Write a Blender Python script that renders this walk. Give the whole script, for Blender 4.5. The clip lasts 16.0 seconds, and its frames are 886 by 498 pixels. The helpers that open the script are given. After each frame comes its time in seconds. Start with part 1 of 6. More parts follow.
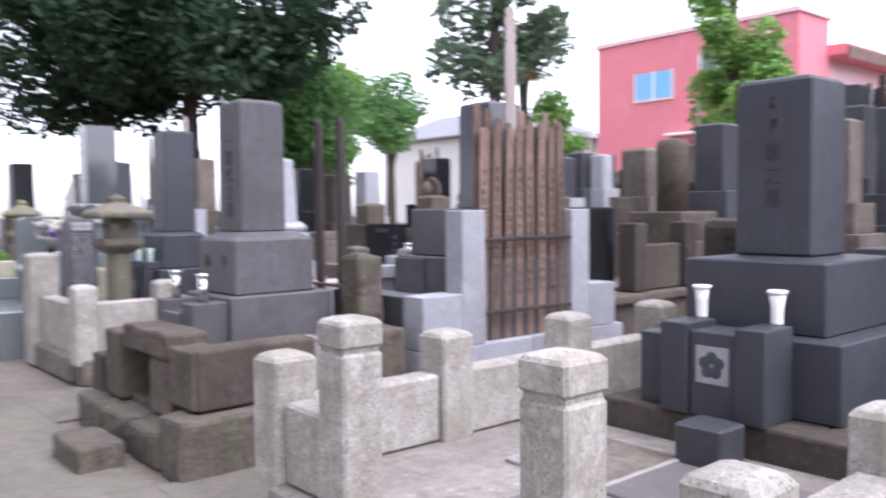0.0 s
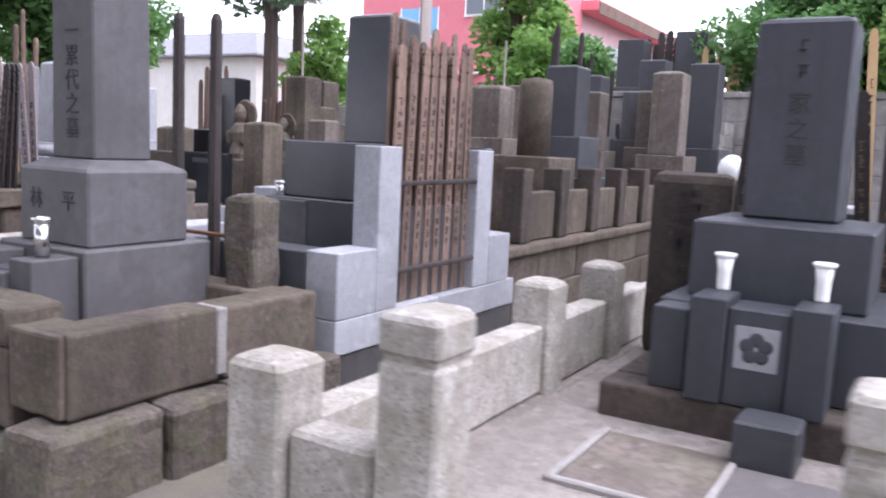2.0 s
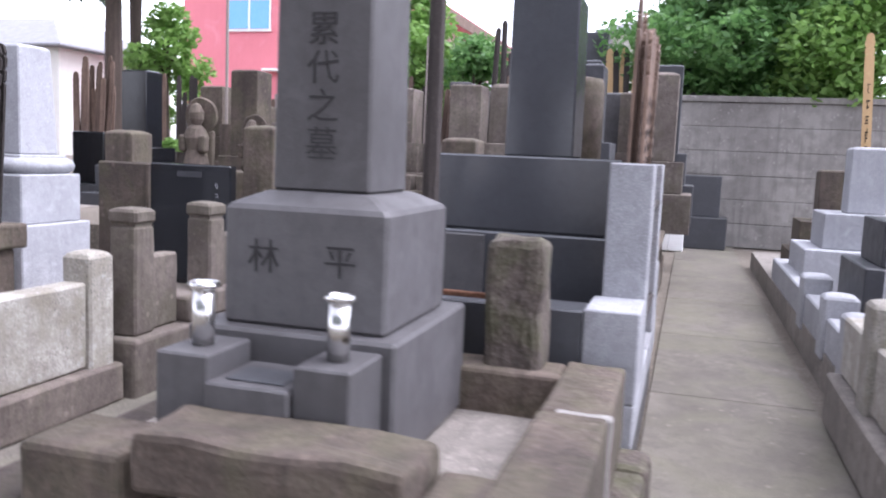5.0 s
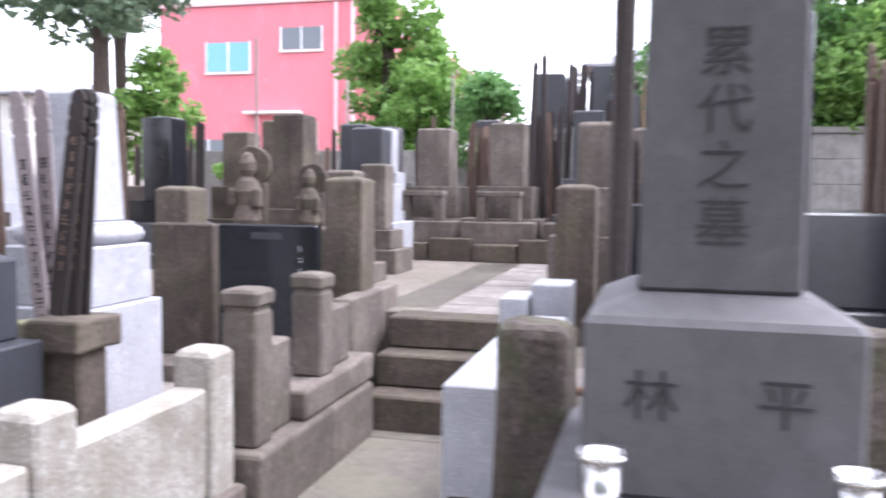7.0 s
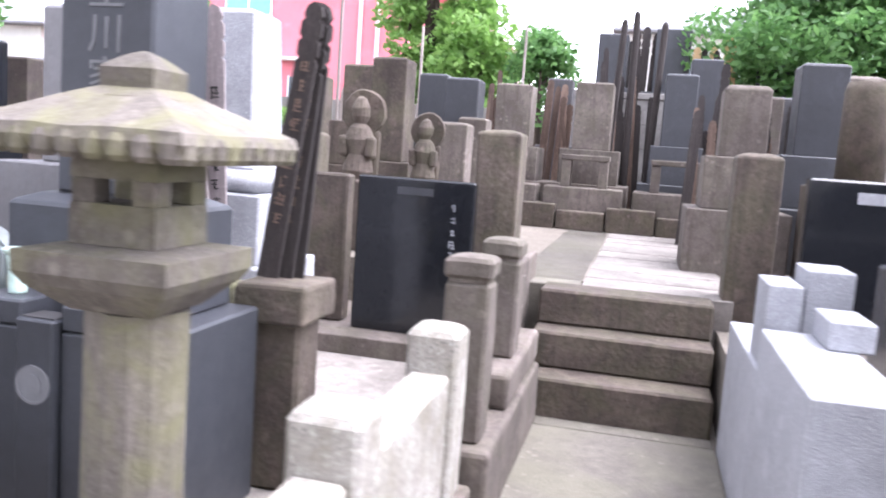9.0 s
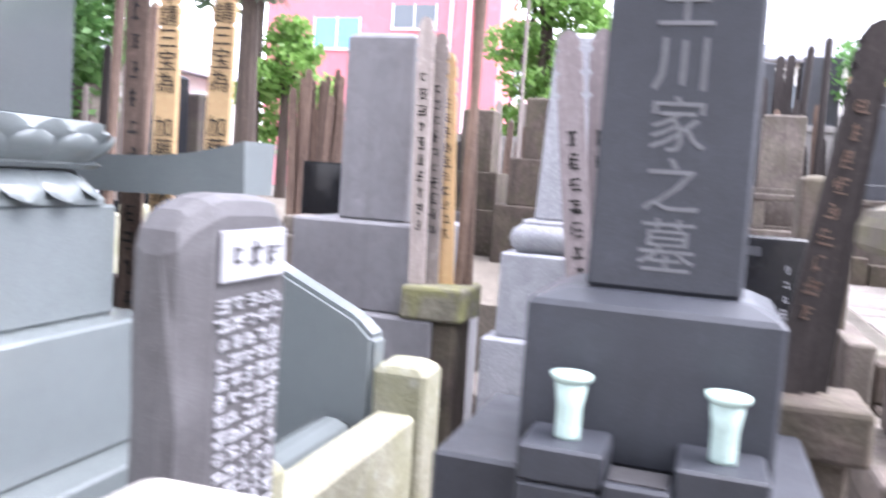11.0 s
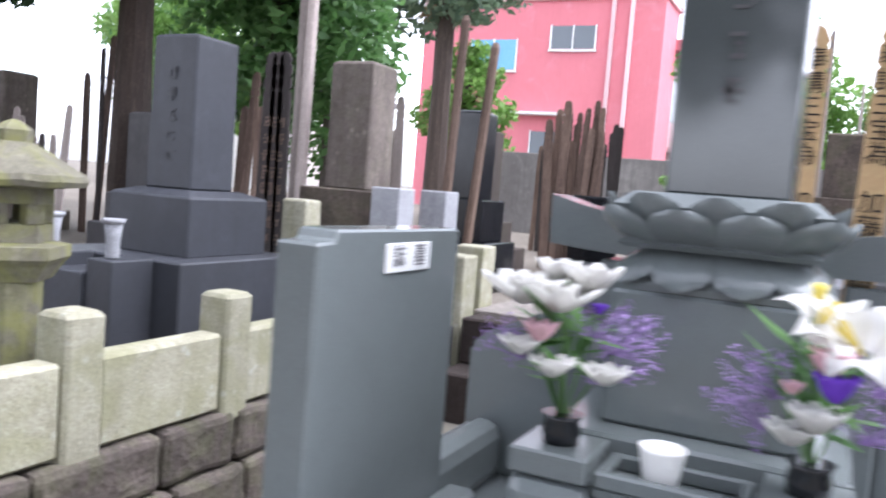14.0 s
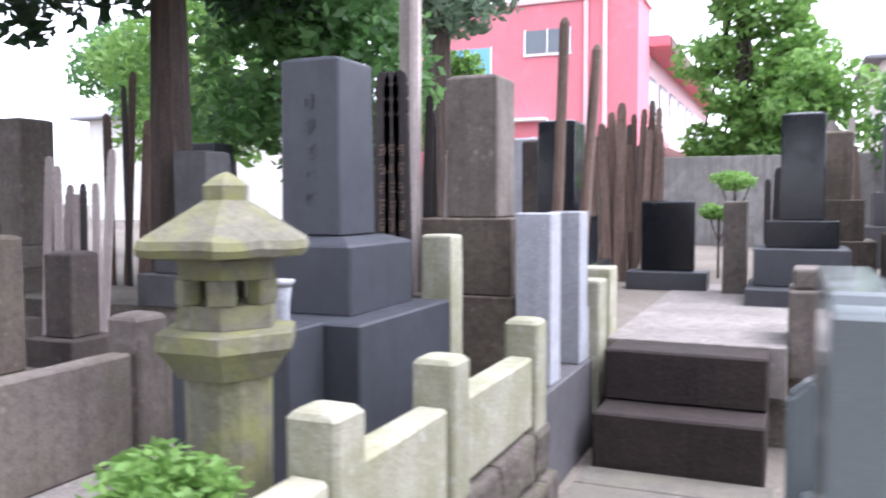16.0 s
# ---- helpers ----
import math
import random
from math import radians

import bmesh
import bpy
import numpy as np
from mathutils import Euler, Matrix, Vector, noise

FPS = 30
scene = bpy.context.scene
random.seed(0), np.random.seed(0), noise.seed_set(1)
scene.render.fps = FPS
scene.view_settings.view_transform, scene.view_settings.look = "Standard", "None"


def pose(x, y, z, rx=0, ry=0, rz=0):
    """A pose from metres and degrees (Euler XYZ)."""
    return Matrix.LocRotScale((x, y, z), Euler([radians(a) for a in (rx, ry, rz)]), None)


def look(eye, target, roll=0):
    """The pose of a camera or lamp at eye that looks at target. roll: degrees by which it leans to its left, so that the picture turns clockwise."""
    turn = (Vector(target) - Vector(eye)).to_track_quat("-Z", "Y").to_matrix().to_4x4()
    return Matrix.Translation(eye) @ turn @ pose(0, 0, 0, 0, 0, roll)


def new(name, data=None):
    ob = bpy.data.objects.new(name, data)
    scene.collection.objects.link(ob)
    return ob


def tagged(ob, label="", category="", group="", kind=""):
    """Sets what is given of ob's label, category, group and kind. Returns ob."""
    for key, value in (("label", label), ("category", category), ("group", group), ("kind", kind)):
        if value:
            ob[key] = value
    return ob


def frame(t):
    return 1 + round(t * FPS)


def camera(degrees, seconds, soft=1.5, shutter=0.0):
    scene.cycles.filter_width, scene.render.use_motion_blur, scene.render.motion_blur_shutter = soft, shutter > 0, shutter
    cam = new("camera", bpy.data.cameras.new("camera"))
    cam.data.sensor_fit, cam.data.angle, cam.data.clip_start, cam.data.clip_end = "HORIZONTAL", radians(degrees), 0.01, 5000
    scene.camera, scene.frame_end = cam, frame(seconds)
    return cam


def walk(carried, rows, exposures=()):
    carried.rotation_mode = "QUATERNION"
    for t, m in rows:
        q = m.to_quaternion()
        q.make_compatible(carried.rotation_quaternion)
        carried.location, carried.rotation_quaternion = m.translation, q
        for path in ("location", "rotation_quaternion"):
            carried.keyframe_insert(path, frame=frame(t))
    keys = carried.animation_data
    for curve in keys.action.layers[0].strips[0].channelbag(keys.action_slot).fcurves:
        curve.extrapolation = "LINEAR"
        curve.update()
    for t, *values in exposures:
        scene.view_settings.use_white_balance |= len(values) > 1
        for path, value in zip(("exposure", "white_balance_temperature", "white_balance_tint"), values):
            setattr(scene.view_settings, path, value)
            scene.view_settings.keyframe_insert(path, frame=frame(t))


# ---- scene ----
cam = camera(56.9, 16.0, soft=2.0, shutter=0.65)
PATH = [
    (0, (0.269, 0.957, 1.305), (1.572, 2.472, 1.209), -0.6),
    (0.5, (0.225, 1.239, 1.303), (1.721, 2.56, 1.174), 0.7),
    (1, (0.286, 1.602, 1.312), (1.85, 2.838, 1.142), 0.2),
    (1.5, (0.288, 1.973, 1.282), (1.974, 3.027, 1.071), 1.6),
    (2, (0.278, 2.337, 1.311), (1.983, 3.353, 1.063), 2.7),
    (2.5, (0.349, 2.704, 1.302), (2.068, 3.707, 1.108), 0.7),
    (3, (0.358, 3.089, 1.299), (2.137, 3.967, 1.048), 2.1),
    (3.5, (0.328, 3.519, 1.311), (2.171, 4.238, 1.02), 2.3),
    (4, (0.383, 3.877, 1.299), (2.258, 4.501, 0.989), 2.2),
    (4.5, (0.411, 4.267, 1.283), (2.305, 4.874, 1.077), 5.6),
    (4.7, (0.419, 4.429, 1.288), (2.313, 5.023, 1.049), 3.4),
    (6.8, (0.93, 5.696, 1.372), (2.876, 6.136, 1.241), 1.2),
    (7, (0.959, 5.783, 1.367), (2.893, 6.275, 1.229), 0.7),
    (7.5, (1.124, 6.054, 1.348), (3.026, 6.662, 1.235), 0.9),
    (8, (1.169, 6.308, 1.318), (3.077, 6.887, 1.163), 3.3),
    (8.2, (1.154, 6.363, 1.321), (3.065, 6.916, 1.113), 2.6),
    (10.3, (1.427, 7.875, 1.3), (3.386, 8.232, 1.114), 5.7),
    (10.5, (1.436, 7.969, 1.306), (3.39, 8.355, 1.121), 4.6),
    (11, (1.572, 8.206, 1.321), (3.472, 8.807, 1.149), 3.9),
    (11.5, (1.575, 8.405, 1.309), (3.467, 9.043, 1.193), 4.9),
    (12, (1.474, 8.631, 1.319), (3.338, 9.334, 1.153), 4.7),
    (12.5, (1.423, 8.856, 1.31), (3.201, 9.757, 1.139), 3.1),
    (13, (1.339, 9.132, 1.352), (3.018, 10.208, 1.201), 5.0),
    (13.5, (1.239, 9.404, 1.347), (2.999, 10.35, 1.257), 2.4),
    (14, (1.167, 9.708, 1.378), (2.967, 10.566, 1.227), 4.6),
    (14.5, (1.224, 10.053, 1.374), (2.917, 11.106, 1.211), 4.0),
    (15, (1.281, 10.294, 1.367), (3.015, 11.282, 1.234), 6.0),
    (15.5, (1.203, 10.514, 1.416), (3.051, 11.275, 1.33), 1.7),
    (16, (1.244, 10.789, 1.41), (3.08, 11.574, 1.293), -0.2),
]
walk(cam, [(t, look(eye, target, roll)) for t, eye, target, roll in PATH],
     exposures=[(0.0, 0.24, 5880, 22), (3.0, 0.34, 5880, 22), (4.7, 0.46, 5880, 21), (6.8, 0.8, 5900, 20), (8.2, 1.1, 5920, 20), (10.3, 1.48, 5920, 21), (11.5, 1.45, 5890, 19), (12.5, 1.14, 5880, 19), (13.3, 0.68, 5850, 19), (14.5, 0.58, 5840, 15), (15.5, 0.70, 5760, 17), (16.0, 0.78, 5740, 19)])

# ---------------------------------------------------------------- light
sun_dir = Vector((-0.1, 0.5, -1.0)).normalized()
sun_data = bpy.data.lights.new("sun", "SUN")
sun_data.energy, sun_data.angle, sun_data.color = 2.3, radians(46), (1.0, 0.97, 0.93)
sun_ob = new("sun", sun_data)
sun_ob.rotation_mode = "QUATERNION"
sun_ob.rotation_quaternion = sun_dir.to_track_quat("-Z", "Y")
world = bpy.data.worlds.new("overcast")
scene.world = world
world.use_nodes = True
wn, wl = world.node_tree.nodes, world.node_tree.links
sky = wn.new("ShaderNodeTexSky")
sky.sky_type, sky.sun_disc = "NISHITA", False
sky.sun_elevation, sky.sun_rotation = radians(63), radians(169)
sky.air_density, sky.dust_density = 1.0, 1.5
pale = wn.new("ShaderNodeHueSaturation")
pale.inputs["Saturation"].default_value = 0.12
pale.inputs["Value"].default_value = 2.9
wl.new(sky.outputs[0], pale.inputs["Color"])
wl.new(pale.outputs[0], wn["Background"].inputs[0])
wn["Background"].inputs[1].default_value = 0.15

# ---------------------------------------------------------------- materials
def surface(name, base, dark=None, rough=0.7, grain=0.0, grain_scale=400.0, stain=0.3, stain_scale=3.0,
            bump=0.15, bump_scale=60.0, moss=None, moss_amount=0.0, metal=0.0, vary=0.06, streak=False, spec=0.4, pits=0.0):
    """A weathered surface: fine grain, broad stains, patches of moss, relief, and a small change from piece to piece."""
    m = bpy.data.materials.new(name)
    m.use_nodes = True
    n, l = m.node_tree.nodes, m.node_tree.links
    b = n["Principled BSDF"]
    co = n.new("ShaderNodeTexCoord")
    info = n.new("ShaderNodeObjectInfo")
    shift = n.new("ShaderNodeVectorMath")
    shift.operation = "MULTIPLY_ADD"
    l.new(info.outputs["Random"], shift.inputs[0])
    shift.inputs[1].default_value = (37.0, 53.0, 71.0)
    l.new(co.outputs["Object"], shift.inputs[2])
    vec = shift.outputs[0]
    if streak:
        sc = n.new("ShaderNodeVectorMath")
        sc.operation = "MULTIPLY"
        l.new(vec, sc.inputs[0])
        sc.inputs[1].default_value = (1.0, 1.0, 0.12)
        vec = sc.outputs[0]

    def noise_tex(scale, detail=4.0, source=vec, dist=0.0):
        t = n.new("ShaderNodeTexNoise")
        t.inputs["Scale"].default_value, t.inputs["Detail"].default_value = scale, detail
        t.inputs["Distortion"].default_value = dist
        l.new(source, t.inputs["Vector"])
        return t.outputs["Fac"]

    def ramp(fac, lo, hi):
        r = n.new("ShaderNodeMapRange")
        r.inputs["From Min"].default_value, r.inputs["From Max"].default_value = lo, hi
        l.new(fac, r.inputs["Value"])
        return r.outputs[0]

    def mix(fac, a, c, kind="MIX"):
        x = n.new("ShaderNodeMix")
        x.data_type, x.blend_type = "RGBA", kind
        if isinstance(fac, float):
            x.inputs[0].default_value = fac
        else:
            l.new(fac, x.inputs[0])
        for v, s in ((a, x.inputs[6]), (c, x.inputs[7])):
            if isinstance(v, tuple):
                s.default_value = (*v[:3], 1)
            else:
                l.new(v, s)
        return x.outputs[2]

    def times(fac, k):
        x = n.new("ShaderNodeMath")
        x.operation = "MULTIPLY"
        l.new(fac, x.inputs[0])
        x.inputs[1].default_value = k
        return x.outputs[0]

    dark = dark or tuple(v * 0.55 for v in base)
    col = mix(times(ramp(noise_tex(stain_scale, 6.0, vec, 0.6), 0.35, 0.7), stain), base, dark)
    col = mix(times(ramp(noise_tex(stain_scale * 9, 5.0), 0.45, 0.75), stain * 0.8), col, dark)
    if not metal and bump:
        run = n.new("ShaderNodeVectorMath")
        run.operation = "MULTIPLY"
        l.new(shift.outputs[0], run.inputs[0])
        run.inputs[1].default_value = (14.0, 14.0, 0.9)
        col = mix(times(ramp(noise_tex(1.0, 5.0, run.outputs[0], 0.3), 0.5, 0.72), stain * 0.75), col, dark)
        col = mix(times(ramp(noise_tex(stain_scale * 2.6, 6.0, shift.outputs[0], 0.8), 0.58, 0.75), 0.3), col, tuple(min(0.8, v * 1.65) for v in base))
    if grain:
        col = mix(times(ramp(noise_tex(grain_scale, 2.0, co.outputs["Object"]), 0.42, 0.62), grain), col, tuple(v * 0.3 for v in base))
        col = mix(times(ramp(noise_tex(grain_scale * 0.7, 2.0, co.outputs["Object"]), 0.58, 0.72), grain), col, tuple(min(0.85, v * 1.9) for v in base))
    if moss:
        col = mix(times(ramp(noise_tex(stain_scale * 1.7, 8.0, vec, 1.0), 0.42, 0.66), moss_amount), col, moss)
    if bump and not metal and rough > 0.86:
        vl = n.new("ShaderNodeTexVoronoi")
        vl.inputs["Scale"].default_value = 16.0
        l.new(vec, vl.inputs["Vector"])
        spot = n.new("ShaderNodeMapRange")
        spot.inputs["From Min"].default_value, spot.inputs["From Max"].default_value = 0.3, 0.16
        l.new(vl.outputs["Distance"], spot.inputs["Value"])
        sp = n.new("ShaderNodeMath")
        sp.operation = "MULTIPLY"
        l.new(spot.outputs[0], sp.inputs[0])
        l.new(ramp(noise_tex(5.0, 5.0, vec, 1.2), 0.5, 0.62), sp.inputs[1])
        col = mix(times(sp.outputs[0], 0.3), col, tuple(min(0.6, v * 1.9) for v in base))
    if pits:
        vo = n.new("ShaderNodeTexVoronoi")
        vo.inputs["Scale"].default_value = 62.0
        l.new(vec, vo.inputs["Vector"])
        hole = n.new("ShaderNodeMapRange")
        hole.inputs["From Min"].default_value, hole.inputs["From Max"].default_value = 0.34, 0.18
        l.new(vo.outputs["Distance"], hole.inputs["Value"])
        patch = n.new("ShaderNodeMath")
        patch.operation = "MULTIPLY"
        l.new(hole.outputs[0], patch.inputs[0])
        l.new(ramp(noise_tex(6.0, 4.0, vec, 0.5), 0.36, 0.56), patch.inputs[1])
        col = mix(times(patch.outputs[0], pits), col, tuple(v * 0.3 for v in base))
    hs = n.new("ShaderNodeHueSaturation")
    l.new(col, hs.inputs["Color"])
    vr = n.new("ShaderNodeMapRange")
    vr.inputs["To Min"].default_value, vr.inputs["To Max"].default_value = 1 - vary * 2, 1 + vary * 2
    l.new(info.outputs["Random"], vr.inputs["Value"])
    l.new(vr.outputs[0], hs.inputs["Value"])
    l.new(hs.outputs[0], b.inputs["Base Color"])
    rr = n.new("ShaderNodeMapRange")
    rr.inputs["To Min"].default_value, rr.inputs["To Max"].default_value = max(0.03, rough - 0.12), min(1.0, rough + 0.12)
    l.new(noise_tex(stain_scale * 4, 3.0), rr.inputs["Value"])
    l.new(rr.outputs[0], b.inputs["Roughness"])
    b.inputs["Metallic"].default_value = metal
    b.inputs["Specular IOR Level"].default_value = spec
    if bump:
        bp = n.new("ShaderNodeBump")
        bp.inputs["Strength"].default_value, bp.inputs["Distance"].default_value = bump, 0.02
        l.new(noise_tex(bump_scale, 7.0), bp.inputs["Height"])
        l.new(bp.outputs[0], b.inputs["Normal"])
    return m


def leaf_material(name, a, b2):
    m = bpy.data.materials.new(name)
    m.use_nodes = True
    n, l = m.node_tree.nodes, m.node_tree.links
    geo = n.new("ShaderNodeNewGeometry")
    mx = n.new("ShaderNodeMix")
    mx.data_type = "RGBA"
    mx.inputs[6].default_value, mx.inputs[7].default_value = (*a, 1), (*b2, 1)
    l.new(geo.outputs["Random Per Island"], mx.inputs[0])
    bs = n["Principled BSDF"]
    l.new(mx.outputs[2], bs.inputs["Base Color"])
    bs.inputs["Roughness"].default_value = 0.55
    tr = n.new("ShaderNodeBsdfTranslucent")
    l.new(mx.outputs[2], tr.inputs["Color"])
    ms = n.new("ShaderNodeMixShader")
    ms.inputs[0].default_value = 0.5
    l.new(bs.outputs[0], ms.inputs[1])
    l.new(tr.outputs[0], ms.inputs[2])
    l.new(ms.outputs[0], n["Material Output"].inputs["Surface"])
    return m


MOSS = (0.10, 0.115, 0.045)
GRANITE = surface("grey_granite", (0.102, 0.098, 0.102), (0.057, 0.053, 0.054), 0.6, 0.3, 500, 0.65, 2.5, 0.06, 200)
GRANITE_MID = surface("mid_grey_granite", (0.22, 0.215, 0.225), (0.13, 0.125, 0.13), 0.6, 0.3, 500, 0.55, 2.5, 0.06, 200)
GRANITE_DARK = surface("dark_grey_granite", (0.066, 0.068, 0.076), (0.04, 0.04, 0.043), 0.45, 0.35, 450, 0.4, 3.0, 0.05, 200)
GRANITE_BLUE = surface("blue_grey_granite", (0.051, 0.054, 0.064), (0.03, 0.031, 0.035), 0.48, 0.35, 450, 0.45, 3.0, 0.05, 200)
GRANITE_LIGHT = surface("light_rough_granite", (0.42, 0.425, 0.45), (0.25, 0.25, 0.265), 0.8, 0.4, 220, 0.5, 3.0, 0.25, 160)
GRANITE_GREEN = surface("polished_green_grey_granite", (0.162, 0.181, 0.181), (0.119, 0.132, 0.132), 0.16, 0.25, 500, 0.25, 2.0, 0.0, 200, spec=0.5)
GRANITE_SHEEN = surface("half_polished_blue_granite", (0.075, 0.078, 0.088), (0.05, 0.051, 0.056), 0.2, 0.3, 450, 0.4, 3.0, 0.0, 200, spec=0.7)
STEP_STONE = surface("dark_damp_stone", (0.036, 0.026, 0.022), (0.018, 0.013, 0.011), 0.9, 0.15, 120, 0.8, 2.0, 0.3, 40)
GRANITE_MIRROR = surface("mirror_polished_granite", (0.07, 0.078, 0.079), (0.058, 0.064, 0.065), 0.05, 0.2, 500, 0.2, 2.0, 0.0, 200, spec=0.9)
GRANITE_POLISHED = surface("polished_black_granite", (0.012, 0.013, 0.016), (0.02, 0.02, 0.022), 0.12, 0.2, 600, 0.3, 3.0, 0.0, 100, spec=0.5)
POST_STONE = surface("speckled_pale_granite", (0.458, 0.436, 0.396), (0.238, 0.211, 0.18), 0.88, 0.25, 90, 0.75, 3.6, 0.2, 60, moss=(0.22, 0.2, 0.15), moss_amount=0.55, pits=0.75)
POST_YELLOW = surface("yellowed_stone", (0.405, 0.387, 0.297), (0.252, 0.239, 0.167), 0.88, 0.2, 110, 0.65, 3.0, 0.2, 60, moss=(0.23, 0.23, 0.12), moss_amount=0.55, pits=0.3)
TUFF = surface("brown_tuff", (0.132, 0.103, 0.084), (0.05, 0.039, 0.033), 0.95, 0.15, 120, 0.85, 2.5, 0.3, 40, moss=MOSS, moss_amount=0.2, pits=0.4)
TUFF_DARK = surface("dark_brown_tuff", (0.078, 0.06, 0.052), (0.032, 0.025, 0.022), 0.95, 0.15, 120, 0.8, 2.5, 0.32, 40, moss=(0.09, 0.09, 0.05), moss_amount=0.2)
TUFF_GREY = surface("grey_weathered_stone", (0.19, 0.158, 0.139), (0.078, 0.063, 0.055), 0.92, 0.18, 140, 0.85, 2.5, 0.22, 50, moss=MOSS, moss_amount=0.16)
MOSSY = surface("mossy_lantern_stone", (0.197, 0.184, 0.139), (0.107, 0.098, 0.07), 0.95, 0.18, 120, 0.7, 4.0, 0.25, 45, moss=(0.2, 0.2, 0.075), moss_amount=0.85)
LANTERN = surface("weathered_lantern_stone", (0.168, 0.146, 0.125), (0.08, 0.068, 0.058), 0.95, 0.2, 120, 0.7, 4.0, 0.25, 45, moss=(0.15, 0.145, 0.07), moss_amount=0.6)
RUBBLE = surface("rough_field_stone", (0.128, 0.104, 0.09), (0.055, 0.045, 0.039), 0.95, 0.35, 100, 0.8, 4.0, 0.6, 26, moss=MOSS, moss_amount=0.35)
PAVING = surface("worn_concrete_path", (0.18, 0.162, 0.137), (0.101, 0.09, 0.076), 0.92, 0.3, 180, 0.75, 1.1, 0.25, 80, moss=(0.17, 0.165, 0.11), moss_amount=0.4, vary=0.03)
PLOT = surface("plot_concrete", (0.29, 0.26, 0.235), (0.14, 0.125, 0.11), 0.9, 0.3, 160, 0.8, 1.6, 0.25, 70, vary=0.03)
SLATE = surface("dark_paving_slab", (0.15, 0.135, 0.135), (0.1, 0.09, 0.088), 0.85, 0.2, 200, 0.5, 3.0, 0.2, 70)
SOIL = surface("bare_soil", (0.20, 0.175, 0.145), (0.12, 0.1, 0.08), 0.98, 0.4, 80, 0.8, 0.6, 0.6, 30)
CONCRETE = surface("stained_concrete_wall", (0.297, 0.281, 0.264), (0.143, 0.132, 0.123), 0.92, 0.2, 180, 0.85, 0.7, 0.25, 40)
WOOD_OLD = surface("weathered_grey_wood", (0.225, 0.155, 0.118), (0.08, 0.052, 0.042), 0.9, 0.2, 90, 0.8, 12.0, 0.35, 60, vary=0.16, streak=True)
WOOD_DARK = surface("blackened_old_wood", (0.055, 0.045, 0.042), (0.025, 0.02, 0.019), 0.85, 0.2, 90, 0.7, 12.0, 0.4, 60, vary=0.12, streak=True)
WOOD_NEW = surface("fresh_pale_wood", (0.62, 0.42, 0.22), (0.5, 0.31, 0.14), 0.7, 0.1, 90, 0.45, 10.0, 0.15, 60, vary=0.08, streak=True)
WOOD_GREY = surface("grey_lilac_wood", (0.27, 0.23, 0.23), (0.16, 0.13, 0.13), 0.85, 0.15, 90, 0.6, 12.0, 0.3, 60, vary=0.12, streak=True)
WOOD_PALE = surface("bleached_wood", (0.42, 0.36, 0.33), (0.25, 0.21, 0.19), 0.85, 0.15, 90, 0.6, 12.0, 0.3, 60, vary=0.12, streak=True)
INK = surface("black_ink", (0.018, 0.016, 0.015), rough=0.8, stain=0.2, bump=0)
# near-black tone paints the shade inside cut characters and slots
CARVED_SHADE = surface("carved_stone_painted_shade", (0.04, 0.038, 0.04), rough=0.9, stain=0.4, bump=0.1)
CARVED_MID = surface("worn_carving", (0.19, 0.19, 0.20), rough=0.9, stain=0.4, bump=0.1)
CARVED_PALE = surface("pale_carving", (0.36, 0.36, 0.38), rough=0.9, stain=0.4, bump=0.1)
WHITE = surface("white_paint", (0.80, 0.80, 0.80), (0.6, 0.6, 0.6), 0.7, stain=0.3, bump=0.05)
MORTAR = surface("pale_mortar", (0.33, 0.312, 0.294), (0.21, 0.198, 0.186), 0.9, 0.2, 150, 0.5, 8.0, 0.3, 80)
STEEL = surface("brushed_steel", (0.72, 0.71, 0.70), (0.5, 0.5, 0.5), 0.25, 0.0, stain=0.3, bump=0.02, metal=1.0)
CELADON = surface("pale_green_ceramic", (0.55, 0.70, 0.63), (0.42, 0.55, 0.5), 0.25, stain=0.3, bump=0.0, spec=0.5)
PORCELAIN = surface("white_porcelain", (0.80, 0.79, 0.77), (0.65, 0.64, 0.62), 0.25, stain=0.2, bump=0.0, spec=0.5)
PINK = surface("pink_stucco", (0.72, 0.23, 0.27), (0.62, 0.19, 0.22), 0.85, stain=0.35, stain_scale=0.4, bump=0.1, bump_scale=20)
PINK_TRIM = surface("pale_pink_trim", (0.78, 0.55, 0.56), rough=0.8, stain=0.2, bump=0.05)
HOUSE_WALL = surface("cream_wall", (0.72, 0.70, 0.66), rough=0.85, stain=0.2, stain_scale=0.5, bump=0.05)
ROOF = surface("grey_roof_tile", (0.25, 0.25, 0.27), rough=0.7, stain=0.4, bump=0.3, bump_scale=15)
GLASS = surface("dark_window_glass", (0.12, 0.14, 0.16), rough=0.08, stain=0.1, bump=0.0, spec=0.6)
GLASS_BLUE = surface("blue_curtained_glass", (0.12, 0.36, 0.58), (0.2, 0.45, 0.62), 0.12, stain=0.3, stain_scale=1.0, bump=0.0, spec=0.6)
BARK = surface("dark_bark", (0.085, 0.062, 0.05), (0.04, 0.03, 0.025), 0.95, 0.2, 60, 0.8, 6.0, 0.9, 18, streak=True)
RUST = surface("rusty_iron", (0.20, 0.09, 0.05), (0.1, 0.05, 0.03), 0.85, 0.3, 90, 0.6, 8.0, 0.3, 60)
PURPLE = surface("purple_petal", (0.14, 0.04, 0.48), rough=0.6, stain=0.3, bump=0.0, vary=0.1)
PETAL = leaf_material("white_petal", (0.72, 0.71, 0.68), (0.82, 0.81, 0.78))
LILAC = surface("lilac_statice", (0.35, 0.24, 0.50), rough=0.8, stain=0.4, bump=0.0, vary=0.1)
